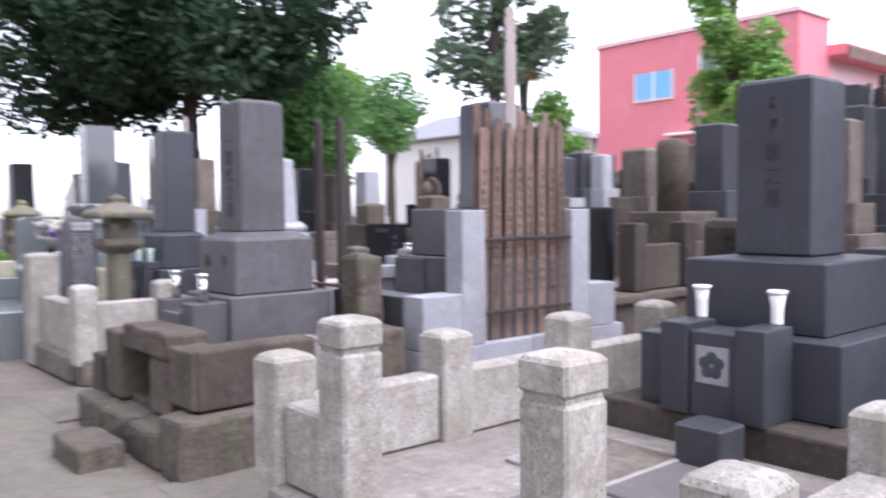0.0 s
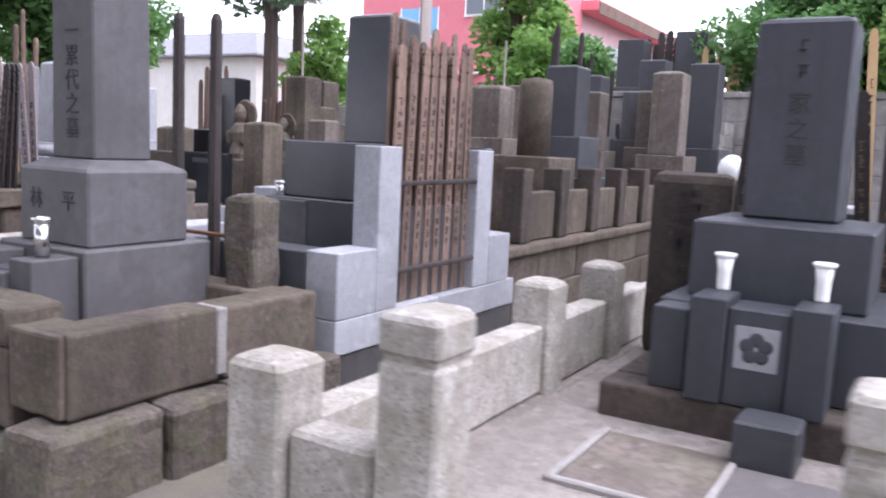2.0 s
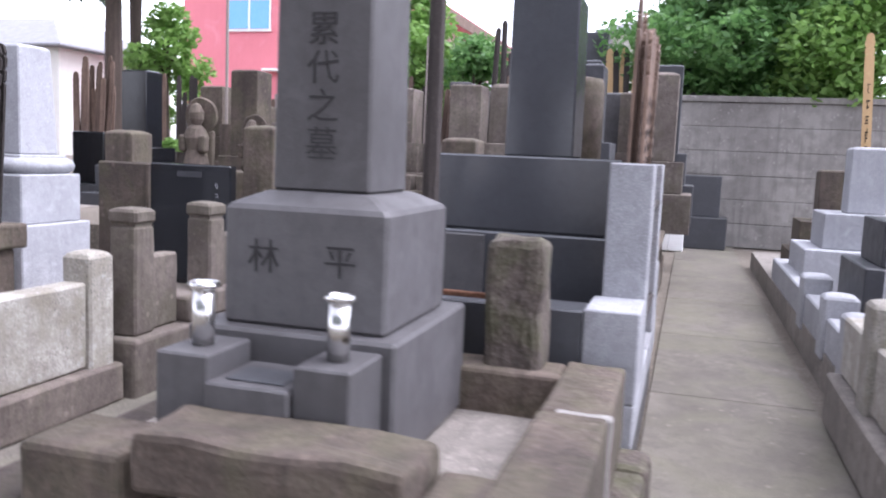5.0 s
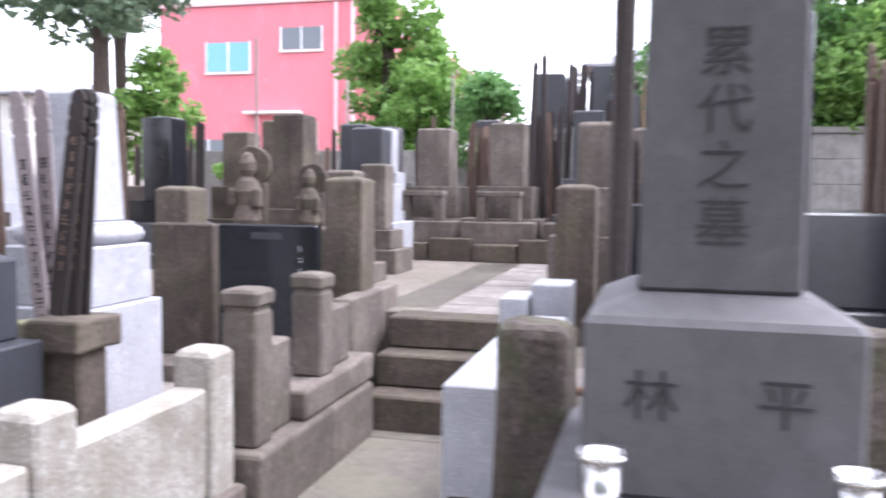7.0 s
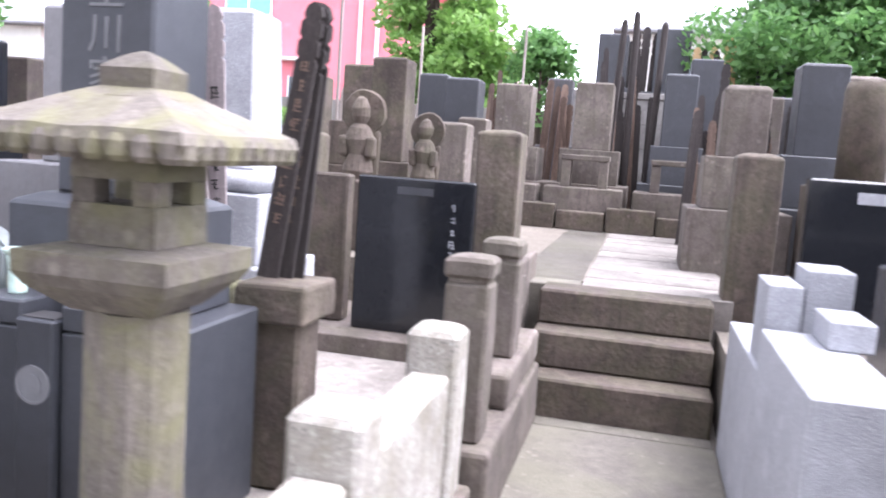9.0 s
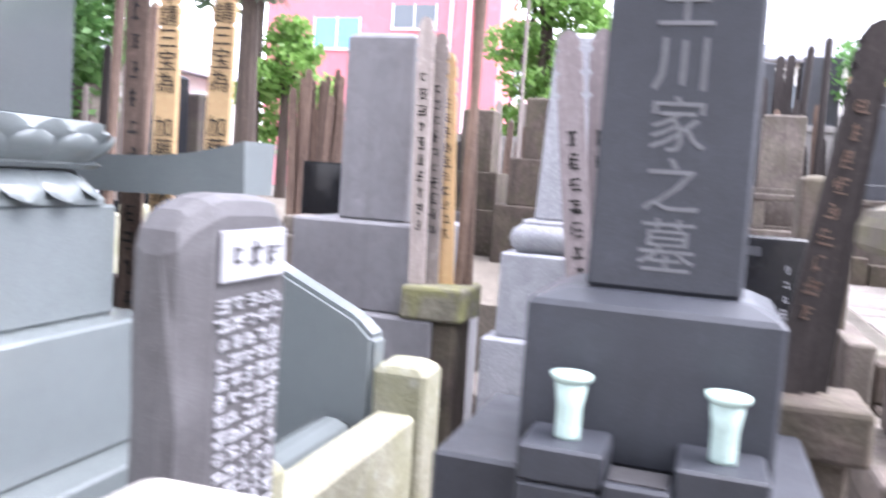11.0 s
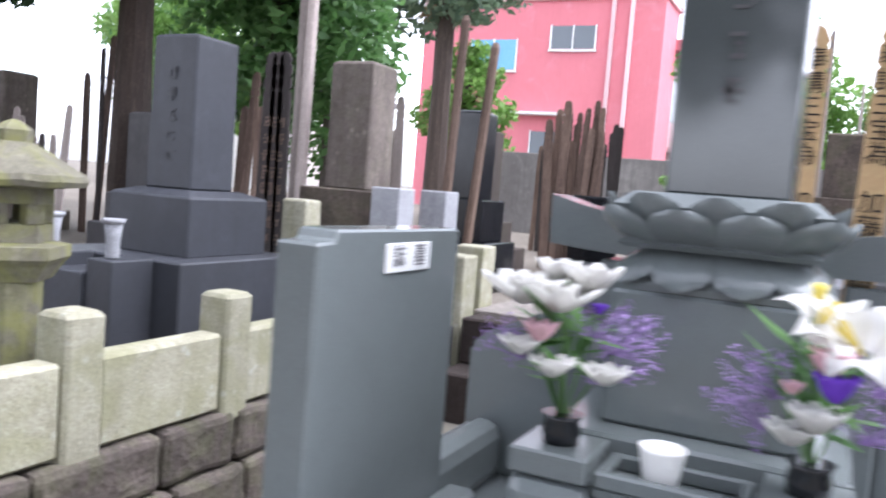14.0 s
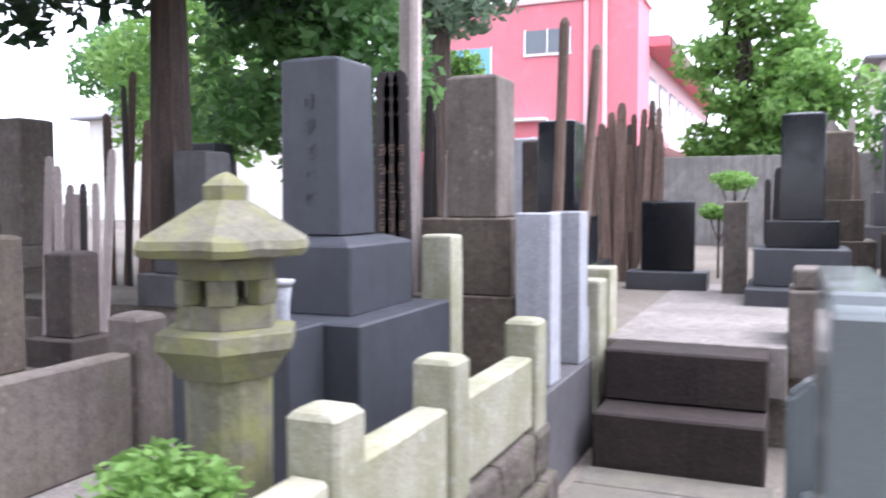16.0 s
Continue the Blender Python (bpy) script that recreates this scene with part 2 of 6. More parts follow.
ROSE = surface("pale_pink_petal", (0.75, 0.45, 0.50), rough=0.6, stain=0.3, bump=0.0, vary=0.1)
YELLOW = surface("yellow_stamen", (0.75, 0.62, 0.12), rough=0.7, stain=0.2, bump=0.0)


LEAF_DEAD = leaf_material("dead_palm_leaf", (0.16, 0.10, 0.05), (0.26, 0.18, 0.10))
LEAF_DARK = leaf_material("dark_evergreen_leaf", (0.022, 0.045, 0.025), (0.05, 0.10, 0.045))
LEAF_MID = leaf_material("green_leaf", (0.075, 0.175, 0.05), (0.18, 0.34, 0.11))
LEAF_BRIGHT = leaf_material("bright_green_leaf", (0.13, 0.26, 0.05), (0.28, 0.45, 0.13))
LEAF_PINE = leaf_material("grey_green_needle", (0.09, 0.14, 0.09), (0.18, 0.25, 0.15))

# ---------------------------------------------------------------- building helpers
def mesh_of(name, bm, material):
    me = bpy.data.meshes.new(name)
    bm.normal_update()
    bm.to_mesh(me)
    bm.free()
    me.materials.append(material)
    return me


def part(name, bm, material, parent=None, label=""):
    ob = new(name, mesh_of(name, bm, material))
    if parent is not None:
        ob.parent = parent
    if label:
        ob["label"] = label
    return ob


def thing(name, x, y, z, label, category, group="", rz=0.0, kind=""):
    if len(label.split()) < 4:
        label += " in the cemetery"
    ob = new(name)
    ob.empty_display_size = 0.2
    ob.matrix_basis = pose(x, y, z, 0, 0, rz)
    return tagged(ob, label, category, group, kind)


def add_box(bm, x0, x1, y0, y1, z0, z1, bev=0.006, tx=0.0, ty=0.0, rough=0.0, cap=0.0, cap_in=0.0, cuts=0):
    """A block with worn edges. tx, ty: how far each top side leans in; cap, cap_in: a low hipped top; rough: hewn unevenness."""
    b = bmesh.new()
    v = [b.verts.new(p) for p in ((x0, y0, z0), (x1, y0, z0), (x1, y1, z0), (x0, y1, z0),
                                  (x0 + tx, y0 + ty, z1), (x1 - tx, y0 + ty, z1), (x1 - tx, y1 - ty, z1), (x0 + tx, y1 - ty, z1))]
    for f in ((3, 2, 1, 0), (0, 1, 5, 4), (1, 2, 6, 5), (2, 3, 7, 6), (3, 0, 4, 7)):
        b.faces.new([v[i] for i in f])
    if cap:
        c = cap_in
        w = [b.verts.new(p) for p in ((x0 + tx + c, y0 + ty + c, z1 + cap), (x1 - tx - c, y0 + ty + c, z1 + cap),
                                      (x1 - tx - c, y1 - ty - c, z1 + cap), (x0 + tx + c, y1 - ty - c, z1 + cap))]
        for i in range(4):
            b.faces.new((v[4 + i], v[4 + (i + 1) % 4], w[(i + 1) % 4], w[i]))
        b.faces.new(w)
    else:
        b.faces.new(v[4:])
    if bev:
        bmesh.ops.bevel(b, geom=list(b.edges), offset=bev, segments=2 if bev > 0.012 else 1, affect="EDGES", profile=0.5)
    if rough:
        long = [e for e in b.edges if e.calc_length() > 0.09]
        bmesh.ops.subdivide_edges(b, edges=long, cuts=cuts or 4, use_grid_fill=True)
        for q in b.verts:
            q.co += rough * noise.noise_vector(q.co * 7.0 + Vector((x0 * 3, y0 * 5, 1))) + 0.5 * rough * noise.noise_vector(q.co * 19.0)
    merge(bm, b)


def merge(bm, b):
    me = bpy.data.meshes.new("tmp")
    b.to_mesh(me)
    b.free()
    bm.from_mesh(me)
    bpy.data.meshes.remove(me)


def block(name, parent, material, x0, x1, y0, y1, z0, z1, label="", **kw):
    bm = bmesh.new()
    add_box(bm, x0, x1, y0, y1, z0, z1, **kw)
    return part(name, bm, material, parent, label)


def add_lathe(bm, rings, x=0.0, y=0.0, sides=16, wave=0.0, waves=0, turn=0.0):
    """A turned body from (radius, height) rings."""
    loops = []
    for r, z in rings:
        loops.append([bm.verts.new((x + r * (1 + wave * math.cos(waves * 2 * math.pi * i / sides)) * math.cos(turn + 2 * math.pi * i / sides),
                                    y + r * (1 + wave * math.cos(waves * 2 * math.pi * i / sides)) * math.sin(turn + 2 * math.pi * i / sides), z)) for i in range(sides)])
    for a, c in zip(loops, loops[1:]):
        for i in range(sides):
            bm.faces.new((a[i], a[(i + 1) % sides], c[(i + 1) % sides], c[i]))
    bm.faces.new(loops[0][::-1])
    bm.faces.new(loops[-1])


def lathe(name, parent, material, rings, x=0.0, y=0.0, sides=16, label="", smooth=True, **kw):
    bm = bmesh.new()
    add_lathe(bm, rings, x, y, sides, **kw)
    if smooth:
        for f in bm.faces:
            f.smooth = len(f.verts) == 4
    return part(name, bm, material, parent, label)


def letters(name, parent, material, text, size, x, y, z, face="-x", depth=0.002, vertical=True, label="", step=1.12, rot=0.0):
    """Raised or inked characters on a face that looks along -x or -y; (x, y, z) is the middle of the first character."""
    bm = bmesh.new()
    for i, ch in enumerate(text):
        if ch == " ":
            continue
        cu = bpy.data.curves.new("glyph", "FONT")
        cu.body, cu.size, cu.extrude, cu.align_x, cu.align_y, cu.resolution_u = ch, size, depth, "CENTER", "CENTER", 2
        ob = bpy.data.objects.new("glyph", cu)
        me = bpy.data.meshes.new_from_object(ob)
        off = Vector((0, -i * size * step, 0)) if vertical else Vector((i * size * step, 0, 0))
        me.transform(Matrix.Translation(off))
        bm.from_mesh(me)
        bpy.data.objects.remove(ob)
        bpy.data.curves.remove(cu)
        bpy.data.meshes.remove(me)
    turn = pose(0, 0, 0, 90, 0, -90) if face == "-x" else pose(0, 0, 0, 90, 0, 0)
    bm.transform(pose(x, y, z) @ turn @ pose(0, 0, 0, 0, 0, rot))
    return tagged(part(name, bm, material, parent, label), kind="stuff")


def bars(name, parent, material, x, y, z, w, h, rows, cols, face="-x", fill=0.7, label=""):
    """Unreadable writing as plain strokes over a field w by h; (x, y, z) is the field's middle."""
    bm = bmesh.new()
    at = parent.matrix_basis.translation
    rnd = random.Random(int(at.x * 1370 + at.y * 2510 + x * 100 + y * 1000 + z * 10))

    def stroke(ca, cb, sa, sb):
        if face == "-x":
            add_box(bm, x - 0.002, x + 0.002, y + ca - sa / 2, y + ca + sa / 2, z + cb - sb / 2, z + cb + sb / 2, bev=0)
        else:
            add_box(bm, x + ca - sa / 2, x + ca + sa / 2, y - 0.002, y + 0.002, z + cb - sb / 2, z + cb + sb / 2, bev=0)

    for c in range(cols):
        for r in range(rows):
            cw, chh = w / cols * fill * rnd.uniform(0.75, 1.05), h / rows * rnd.uniform(0.62, 0.86)
            a, b = -w / 2 + (c + 0.5) * w / cols, h / 2 - (r + 0.5) * h / rows
            n = rnd.choice((2, 3, 3, 4))
            for k in range(n):
                stroke(a + rnd.uniform(-0.18, 0.18) * cw, b + chh * ((k + 0.5) / n - 0.5 + rnd.uniform(-0.05, 0.05)), cw * rnd.uniform(0.3, 1.0), chh * rnd.uniform(0.08, 0.15))
            for k in range(rnd.choice((1, 1, 2))):
                stroke(a + rnd.uniform(-0.38, 0.38) * cw, b + rnd.uniform(-0.15, 0.15) * chh, cw * rnd.uniform(0.1, 0.17), chh * rnd.uniform(0.4, 0.85))
    return tagged(part(name, bm, material, parent, label), kind="stuff")


# ---------------------------------------------------------------- kinds of things
def gravestone(x, y, z, w, h, mat, label, tiers=((0.30, 0.28), (0.46, 0.3)), d=None, cap=0.015, cap_in=0.03, group="gravestones",
               rz=0.0, taper=0.0, text="", text_size=0.12, ink=None, slope=0.0, name="gravestone", tier_mat=None, rough_text=0):
    """A family gravestone facing -x: a tall shaft on tiers given from the top as (half width, height)."""
    d = d or w
    g = thing(name, x, y, z, label, "gravestone", group, rz)
    z0 = 0.0
    names = ["lower_base", "middle_base", "upper_base"][-len(tiers):] if len(tiers) < 4 else ["ground_slab", "lower_base", "middle_base", "upper_base"]
    for i, (half, th) in enumerate(reversed(tiers)):
        top = i == len(tiers) - 1
        kw = dict(cap=slope, cap_in=max(0.02, half - w / 2 - 0.02)) if top and slope else {}
        block(names[i], g, tier_mat or mat, -half, half, -half, half, z0, z0 + th, bev=0.008, **kw)
        z0 += th + (slope if top else 0) + 0.001
    block("shaft", g, mat, -d / 2, d / 2, -w / 2, w / 2, z0, z0 + h, bev=0.008, tx=taper, ty=taper, cap=cap, cap_in=cap_in)
    if text:
        letters("inscription", g, ink or CARVED_SHADE, text, text_size, -d / 2 - 0.001 + taper * 0.5, 0, z0 + h - 0.12 - text_size / 2)
    if rough_text:
        bars("inscription", g, ink or CARVED_SHADE, -d / 2 - 0.0005 + taper * 0.4, 0, z0 + h * 0.52, w * 0.34, h * 0.66, rough_text, 1)
    return g


def vase(x, y, z, h, mat, label, r=0.04, straight=False):
    v = thing("flower_vase", x, y, z, label, "vase", "grave vases")
    if straight:
        lathe("body", v, mat, ((r * 0.86, 0), (r * 0.86, h * 0.9), (r * 0.8, h * 0.9), (r * 0.8, h * 0.05)), sides=24)
        lathe("rim", v, mat, ((r * 0.87, h * 0.88), (r * 1.14, h * 0.91), (r * 1.2, h * 0.95), (r * 1.14, h), (r * 0.9, h * 0.985), (r * 0.82, h * 0.9)), sides=24)
        return v
    lathe("body", v, mat, ((r * 0.72, 0), (r * 0.7, h * 0.06), (r * 0.72, h * 0.5), (r * 0.92, h * 0.86)), sides=20)
    lathe("rim", v, mat, ((r * 0.92, h * 0.86), (r * 1.16, h * 0.93), (r * 1.18, h), (r * 0.95, h), (r * 0.85, h * 0.9)), sides=20)
    return v


def sotoba(x, y, z, h, w, mat, label, lean_x=0.0, lean_y=0.0, text="", rz=0.0, marks=9, name="wooden_grave_tablet", group="wooden grave tablets"):
    """A tall wooden memorial board with a notched head, its broad side to -x."""
    s = thing(name, x, y, z, label, "grave tablet", group)
    s.matrix_basis = pose(x, y, z, lean_y, lean_x, rz)
    b = bmesh.new()
    t = 0.014
    prof = [(w / 2, 0), (w / 2, h - w * 2.6), (w * 0.36, h - w * 2.45), (w / 2, h - w * 2.3), (w / 2, h - w * 1.75), (w * 0.36, h - w * 1.6),
            (w / 2, h - w * 1.45), (w / 2, h - w * 0.9), (w * 0.36, h - w * 0.75), (w * 0.46, h - w * 0.55), (w * 0.3, h - w * 0.15), (0.004, h)]
    left = [(b.verts.new((-t / 2, -a, c)), b.verts.new((t / 2, -a, c))) for a, c in prof]
    right = [(b.verts.new((-t / 2, a, c)), b.verts.new((t / 2, a, c))) for a, c in prof]
    for i in range(len(prof) - 1):
        for k in (0, 1):
            q = [left[i][k], right[i][k], right[i + 1][k], left[i + 1][k]]
            b.faces.new(q if k else q[::-1])
        b.faces.new((left[i][0], left[i][1], left[i + 1][1], left[i + 1][0]))
        b.faces.new((right[i][1], right[i][0], right[i + 1][0], right[i + 1][1]))
    part("board", b, mat, s)
    if text:
        letters("brush_writing", s, INK, text, w * 0.86, -t / 2 - 0.001, 0, h - w * 1.25, depth=0.001, step=0.98)
    elif marks:
        bars("brush_writing", s, INK if mat != WOOD_DARK else WOOD_OLD, -t / 2 - 0.001, 0, h * 0.5, w * 0.7, h * 0.62, marks, 1)
    return s


def sotoba_bundle(x, y, z, n, h, spread, mat, label, seed, w=0.075, rows=2, marks=0):
    rnd = random.Random(seed)
    for i in range(n):
        sotoba(x + (i % rows) * 0.05 + rnd.uniform(-0.01, 0.01), y + (i / max(1, n - 1) - 0.5) * spread * 0.66 + rnd.uniform(-0.03, 0.03), z, h * rnd.uniform(0.74, 1.08), w * rnd.uniform(0.85, 1.3),
               mat if rnd.random() < 0.75 else rnd.choice((WOOD_OLD, WOOD_DARK)), label, lean_y=rnd.uniform(-3.5, 3.5), lean_x=rnd.uniform(0, 4), marks=marks)


def pole(x, y, z, h, r, mat, label, lean_x=0.0, lean_y=0.0):
    p = thing("wooden_pole", x, y, z, label, "pole")
    p.matrix_basis = pose(x, y, z, lean_y, lean_x, 0)
    bm = bmesh.new()
    add_lathe(bm, ((r, 0), (r * 1.02, h * 0.3), (r * 0.97, h * 0.7), (r * 0.95, h - r), (r * 0.5, h)), sides=8, wave=0.05, waves=3)
    part("shaft", bm, mat, p)
    return p


def fence_run(p0, p1, z0, z1, thick, mat, label, posts=(), post=0.18, post_h=0.2, post_mat=None, cap=0.02, footing=None, foot_z=0.0):
    """A low stone fence between two points along x or y: panels between square posts, each post at its share of the length."""
    f = thing("stone_fence", p0[0], p0[1], 0, label, "fence", "stone fences")
    dx, dy = p1[0] - p0[0], p1[1] - p0[1]
    n = math.hypot(dx, dy)
    along_x = abs(dx) > abs(dy)
    s = 1 if (dx if along_x else dy) > 0 else -1
    cuts = [t * n for t in posts]
    ends = sorted(set([0.0] + cuts + [n]))
    h = thick / 2
    for a, b in zip(ends, ends[1:]):
        a2 = a + (post / 2 if a in cuts else 0)
        b2 = b - (post / 2 if b in cuts else 0)
        if b2 - a2 < 0.03:
            continue
        bm = bmesh.new()
        lo, hi = sorted((s * a2, s * b2))
        if along_x:
            add_box(bm, lo, hi, -h, h, z0, z1, bev=0.012, rough=0.002)
        else:
            add_box(bm, -h, h, lo, hi, z0, z1, bev=0.012, rough=0.002)
        part("panel", bm, mat, f)
    for c in cuts:
        bm = bmesh.new()
        q = post / 2
        cx, cy = (s * c, 0) if along_x else (0, s * c)
        add_box(bm, cx - q, cx + q, cy - q, cy + q, z0 - 0.05, z1 + post_h - cap, bev=0.012, cap=cap, cap_in=q * 0.45, rough=0.002)
        part("post", bm, post_mat or mat, f)
    if footing:
        bm = bmesh.new()
        q = thick / 2 + 0.06
        lo, hi = sorted((s * -0.02, s * (n + 0.02)))
        if along_x:
            add_box(bm, lo, hi, -q, q, foot_z, z0 - 0.004, bev=0.012, rough=0.004)
        else:
            add_box(bm, -q, q, lo, hi, foot_z, z0 - 0.004, bev=0.012, rough=0.004)
        part("footing", bm, footing, f)
    return f


def lantern(x, y, z, mat, label, foot_r=0.13, shaft_h=0.62, roof=0.36, box=0.17, roof_h=0.2, six=False, rz=0.0, taper_foot=0.0, box_h=None, lift=0.02, teeth=0, ledge=1.42):
    """A stone lantern: shaft, platform, light box with openings, curved roof and finial."""
    g = thing("stone_lantern", x, y, z, label, "lantern", "stone lanterns", rz)
    sides = 6 if six else 4
    t0 = math.pi / sides
    bm = bmesh.new()
    add_lathe(bm, ((foot_r * (1.15 + taper_foot), 0), (foot_r * (1.08 + taper_foot * 0.7), shaft_h * 0.25), (foot_r, shaft_h * 0.6), (foot_r * 0.98, shaft_h)), sides=14)
    for v in bm.verts:
        v.co += 0.012 * noise.noise_vector(v.co * 9.0)
    part("shaft", bm, mat, g)
    zz = shaft_h
    k = 1.0 / math.cos(math.pi / sides)
    bm = bmesh.new()
    add_lathe(bm, ((foot_r * 1.2, zz), (box * (ledge - 0.17) * k, zz + 0.05), (box * ledge * k, zz + 0.075), (box * ledge * k, zz + 0.115), (box * 1.1 * k, zz + 0.125)), sides=sides, turn=t0)
    part("platform", bm, mat, g)
    zz += 0.126
    bh = box_h or box * 1.25
    # light box: corner posts, sill and lintel leave an opening in each side
    low, high = (0.34, 0.72) if six else (0.46, 0.74)
    bm = bmesh.new()
    add_lathe(bm, ((box * k, zz), (box * 0.985 * k, zz + bh * low)), sides=sides, turn=t0)
    part("light_box_sill", bm, mat, g)
    bm = bmesh.new()
    add_lathe(bm, ((box * 0.985 * k, zz + bh * high), (box * 0.97 * k, zz + bh)), sides=sides, turn=t0)
    part("light_box_lintel", bm, mat, g)
    for i in range(sides):
        a = t0 + 2 * math.pi * i / sides
        sub = bmesh.new()
        if six:
            add_box(sub, -box * 0.2, box * 0.17, -box * 0.29, box * 0.29, zz + bh * low - 0.001, zz + bh * high + 0.001, bev=0.004)
            sub.transform(Matrix.Translation((box * 0.80 * k * math.cos(a), box * 0.80 * k * math.sin(a), 0)) @ Matrix.Rotation(a, 4, "Z"))
        else:
            q, c = box * 0.28, box * 0.70
            sx, sy = (1 if math.cos(a) > 0 else -1) * c, (1 if math.sin(a) > 0 else -1) * c
            add_box(sub, sx - q, sx + q, sy - q, sy + q, zz + bh * low - 0.001, zz + bh * high + 0.001, bev=0.003)
        part("corner_post", sub, mat, g)
    zz += bh
    bm = bmesh.new()
    R = roof * k
    add_lathe(bm, ((R * 0.55, zz + 0.001), (R * 0.96, zz + 0.012), (R, zz + 0.03), (R * 0.97, zz + 0.05), (R * 0.72, zz + 0.05 + (roof_h - 0.05) * 0.34), (R * 0.42, zz + 0.05 + (roof_h - 0.05) * 0.76), (R * 0.25, zz + roof_h)), sides=sides, turn=t0)
    for i in range(teeth * 4):
        side, q = divmod(i, teeth)
        along = roof * (2 * (q + 0.5) / teeth - 1) * 0.98
        sub = bmesh.new()
        add_lathe(sub, ((roof / teeth * 0.6, zz - 0.004), (roof / teeth * 0.9, zz + 0.006), (roof / teeth * 0.9, zz + 0.03), (roof / teeth * 0.6, zz + 0.042)), sides=8)
        sub.transform(Matrix.Rotation(side * math.pi / 2, 4, "Z") @ Matrix.Translation((roof * 0.93, along, 0)))
        part("eave_tile", sub, mat, g)
    es = [e for e in bm.edges if e.calc_length() > 0.12]
    bmesh.ops.subdivide_edges(bm, edges=es, cuts=5, use_grid_fill=True)
    for v in bm.verts:
        r = math.hypot(v.co.x, v.co.y)
        if r > R * 0.6:
            v.co.z += lift * (r / R) ** 4
        v.co += 0.005 * noise.noise_vector(v.co * 14.0)
    part("roof", bm, mat, g)
    zz += roof_h
    bm = bmesh.new()
    add_lathe(bm, ((R * 0.25, zz - 0.005), (R * 0.26, zz + 0.035), (R * 0.18, zz + 0.05), (R * 0.1, zz + 0.062), (R * 0.02, zz + 0.07)), sides=sides, turn=t0)
    part("finial", bm, mat, g)
    return g


def leaf_cloud(bm, centre, radius, count, size, rnd, squash=0.8, gap=0.45):
    cx, cy, cz = centre
    for _ in range(count):
        while True:
            p = Vector((rnd.uniform(-1, 1), rnd.uniform(-1, 1), rnd.uniform(-1, 1)))
            if gap < p.length < 1 and noise.noise(p * 2.3 + Vector(centre)) > -0.25:
                break
        c = Vector((cx, cy, cz)) + Vector((p.x * radius, p.y * radius, p.z * radius * squash))
        s = size * rnd.uniform(0.6, 1.3)
        a = Vector((rnd.uniform(-1, 1), rnd.uniform(-1, 1), rnd.uniform(-0.6, 0.6))).normalized()
        b = a.cross(Vector((rnd.uniform(-1, 1), rnd.uniform(-1, 1), rnd.uniform(-1, 1)))).normalized()
        v = [bm.verts.new(q) for q in (c - a * s, c + b * s * 0.45, c + a * s, c - b * s * 0.45)]
        bm.faces.new(v)


def limb(bm, p, q, r0, r1, sides=7):
    p, q = Vector(p), Vector(q)
    d = (q - p).normalized()
    u = d.orthogonal().normalized()
    w = d.cross(u)
    rings = []
    for k in range(4):
        t = k / 3
        c = p.lerp(q, t) + (u * noise.noise(p + q * t) * 0.25 * r0 if 0 < k < 3 else Vector())
        r = r0 + (r1 - r0) * t
        rings.append([bm.verts.new(c + (u * math.cos(6.2832 * i / sides) + w * math.sin(6.2832 * i / sides)) * r) for i in range(sides)])
    for a, b in zip(rings, rings[1:]):
        for i in range(sides):
            bm.faces.new((a[i], a[(i + 1) % sides], b[(i + 1) % sides], b[i]))


def tree(x, y, z, trunk_h, trunk_r, clumps, leaf, label, seed, leaf_size=0.16, per=420, name="tree", lean=0.0, limbs=7):
    """Trunk with limbs and a crown of leaf clumps; clumps: (offset x, y, height, radius)."""
    rnd = random.Random(seed)
    t = thing(name, x, y, z, label, "tree", "trees")
    bm = bmesh.new()
    top = Vector((lean, lean * 0.5, trunk_h))
    limb(bm, (0, 0, -0.1), top * 0.5, trunk_r * 1.2, trunk_r * 0.9, 10)
    limb(bm, top * 0.5, top, trunk_r * 0.9, trunk_r * 0.55, 10)
    for i, (a, b, c, r) in enumerate(clumps[:limbs]):
        limb(bm, top * rnd.uniform(0.55, 0.98), (a, b, c), trunk_r * 0.42, trunk_r * 0.1)
    part("trunk", bm, BARK, t)
    bm = bmesh.new()
    for a, b, c, r in clumps:
        leaf_cloud(bm, (a, b, c), r, int(per * r * r * 1.7) + 90, leaf_size * 0.72, rnd)
    part("crown", bm, leaf, t)
    return t


def clumps_in(seed, n, rx, ry, z0, z1, r0, r1, shape=1.0):
    rnd = random.Random(seed)
    out = []
    for _ in range(n):
        t = rnd.random()
        k = (1 - abs(2 * t - 0.8) * 0.55) * shape
        a = rnd.uniform(0, 6.283)
        q = math.sqrt(rnd.random())
        out.append((rx * k * q * math.cos(a), ry * k * q * math.sin(a), z0 + (z1 - z0) * t, rnd.uniform(r0, r1)))
    return out

# ---------------------------------------------------------------- ground and large structure
def structure(name, bm, mat, label, parent=None):
    ob = part(name, bm, mat, parent)
    return tagged(ob, label, "", "", "structure")


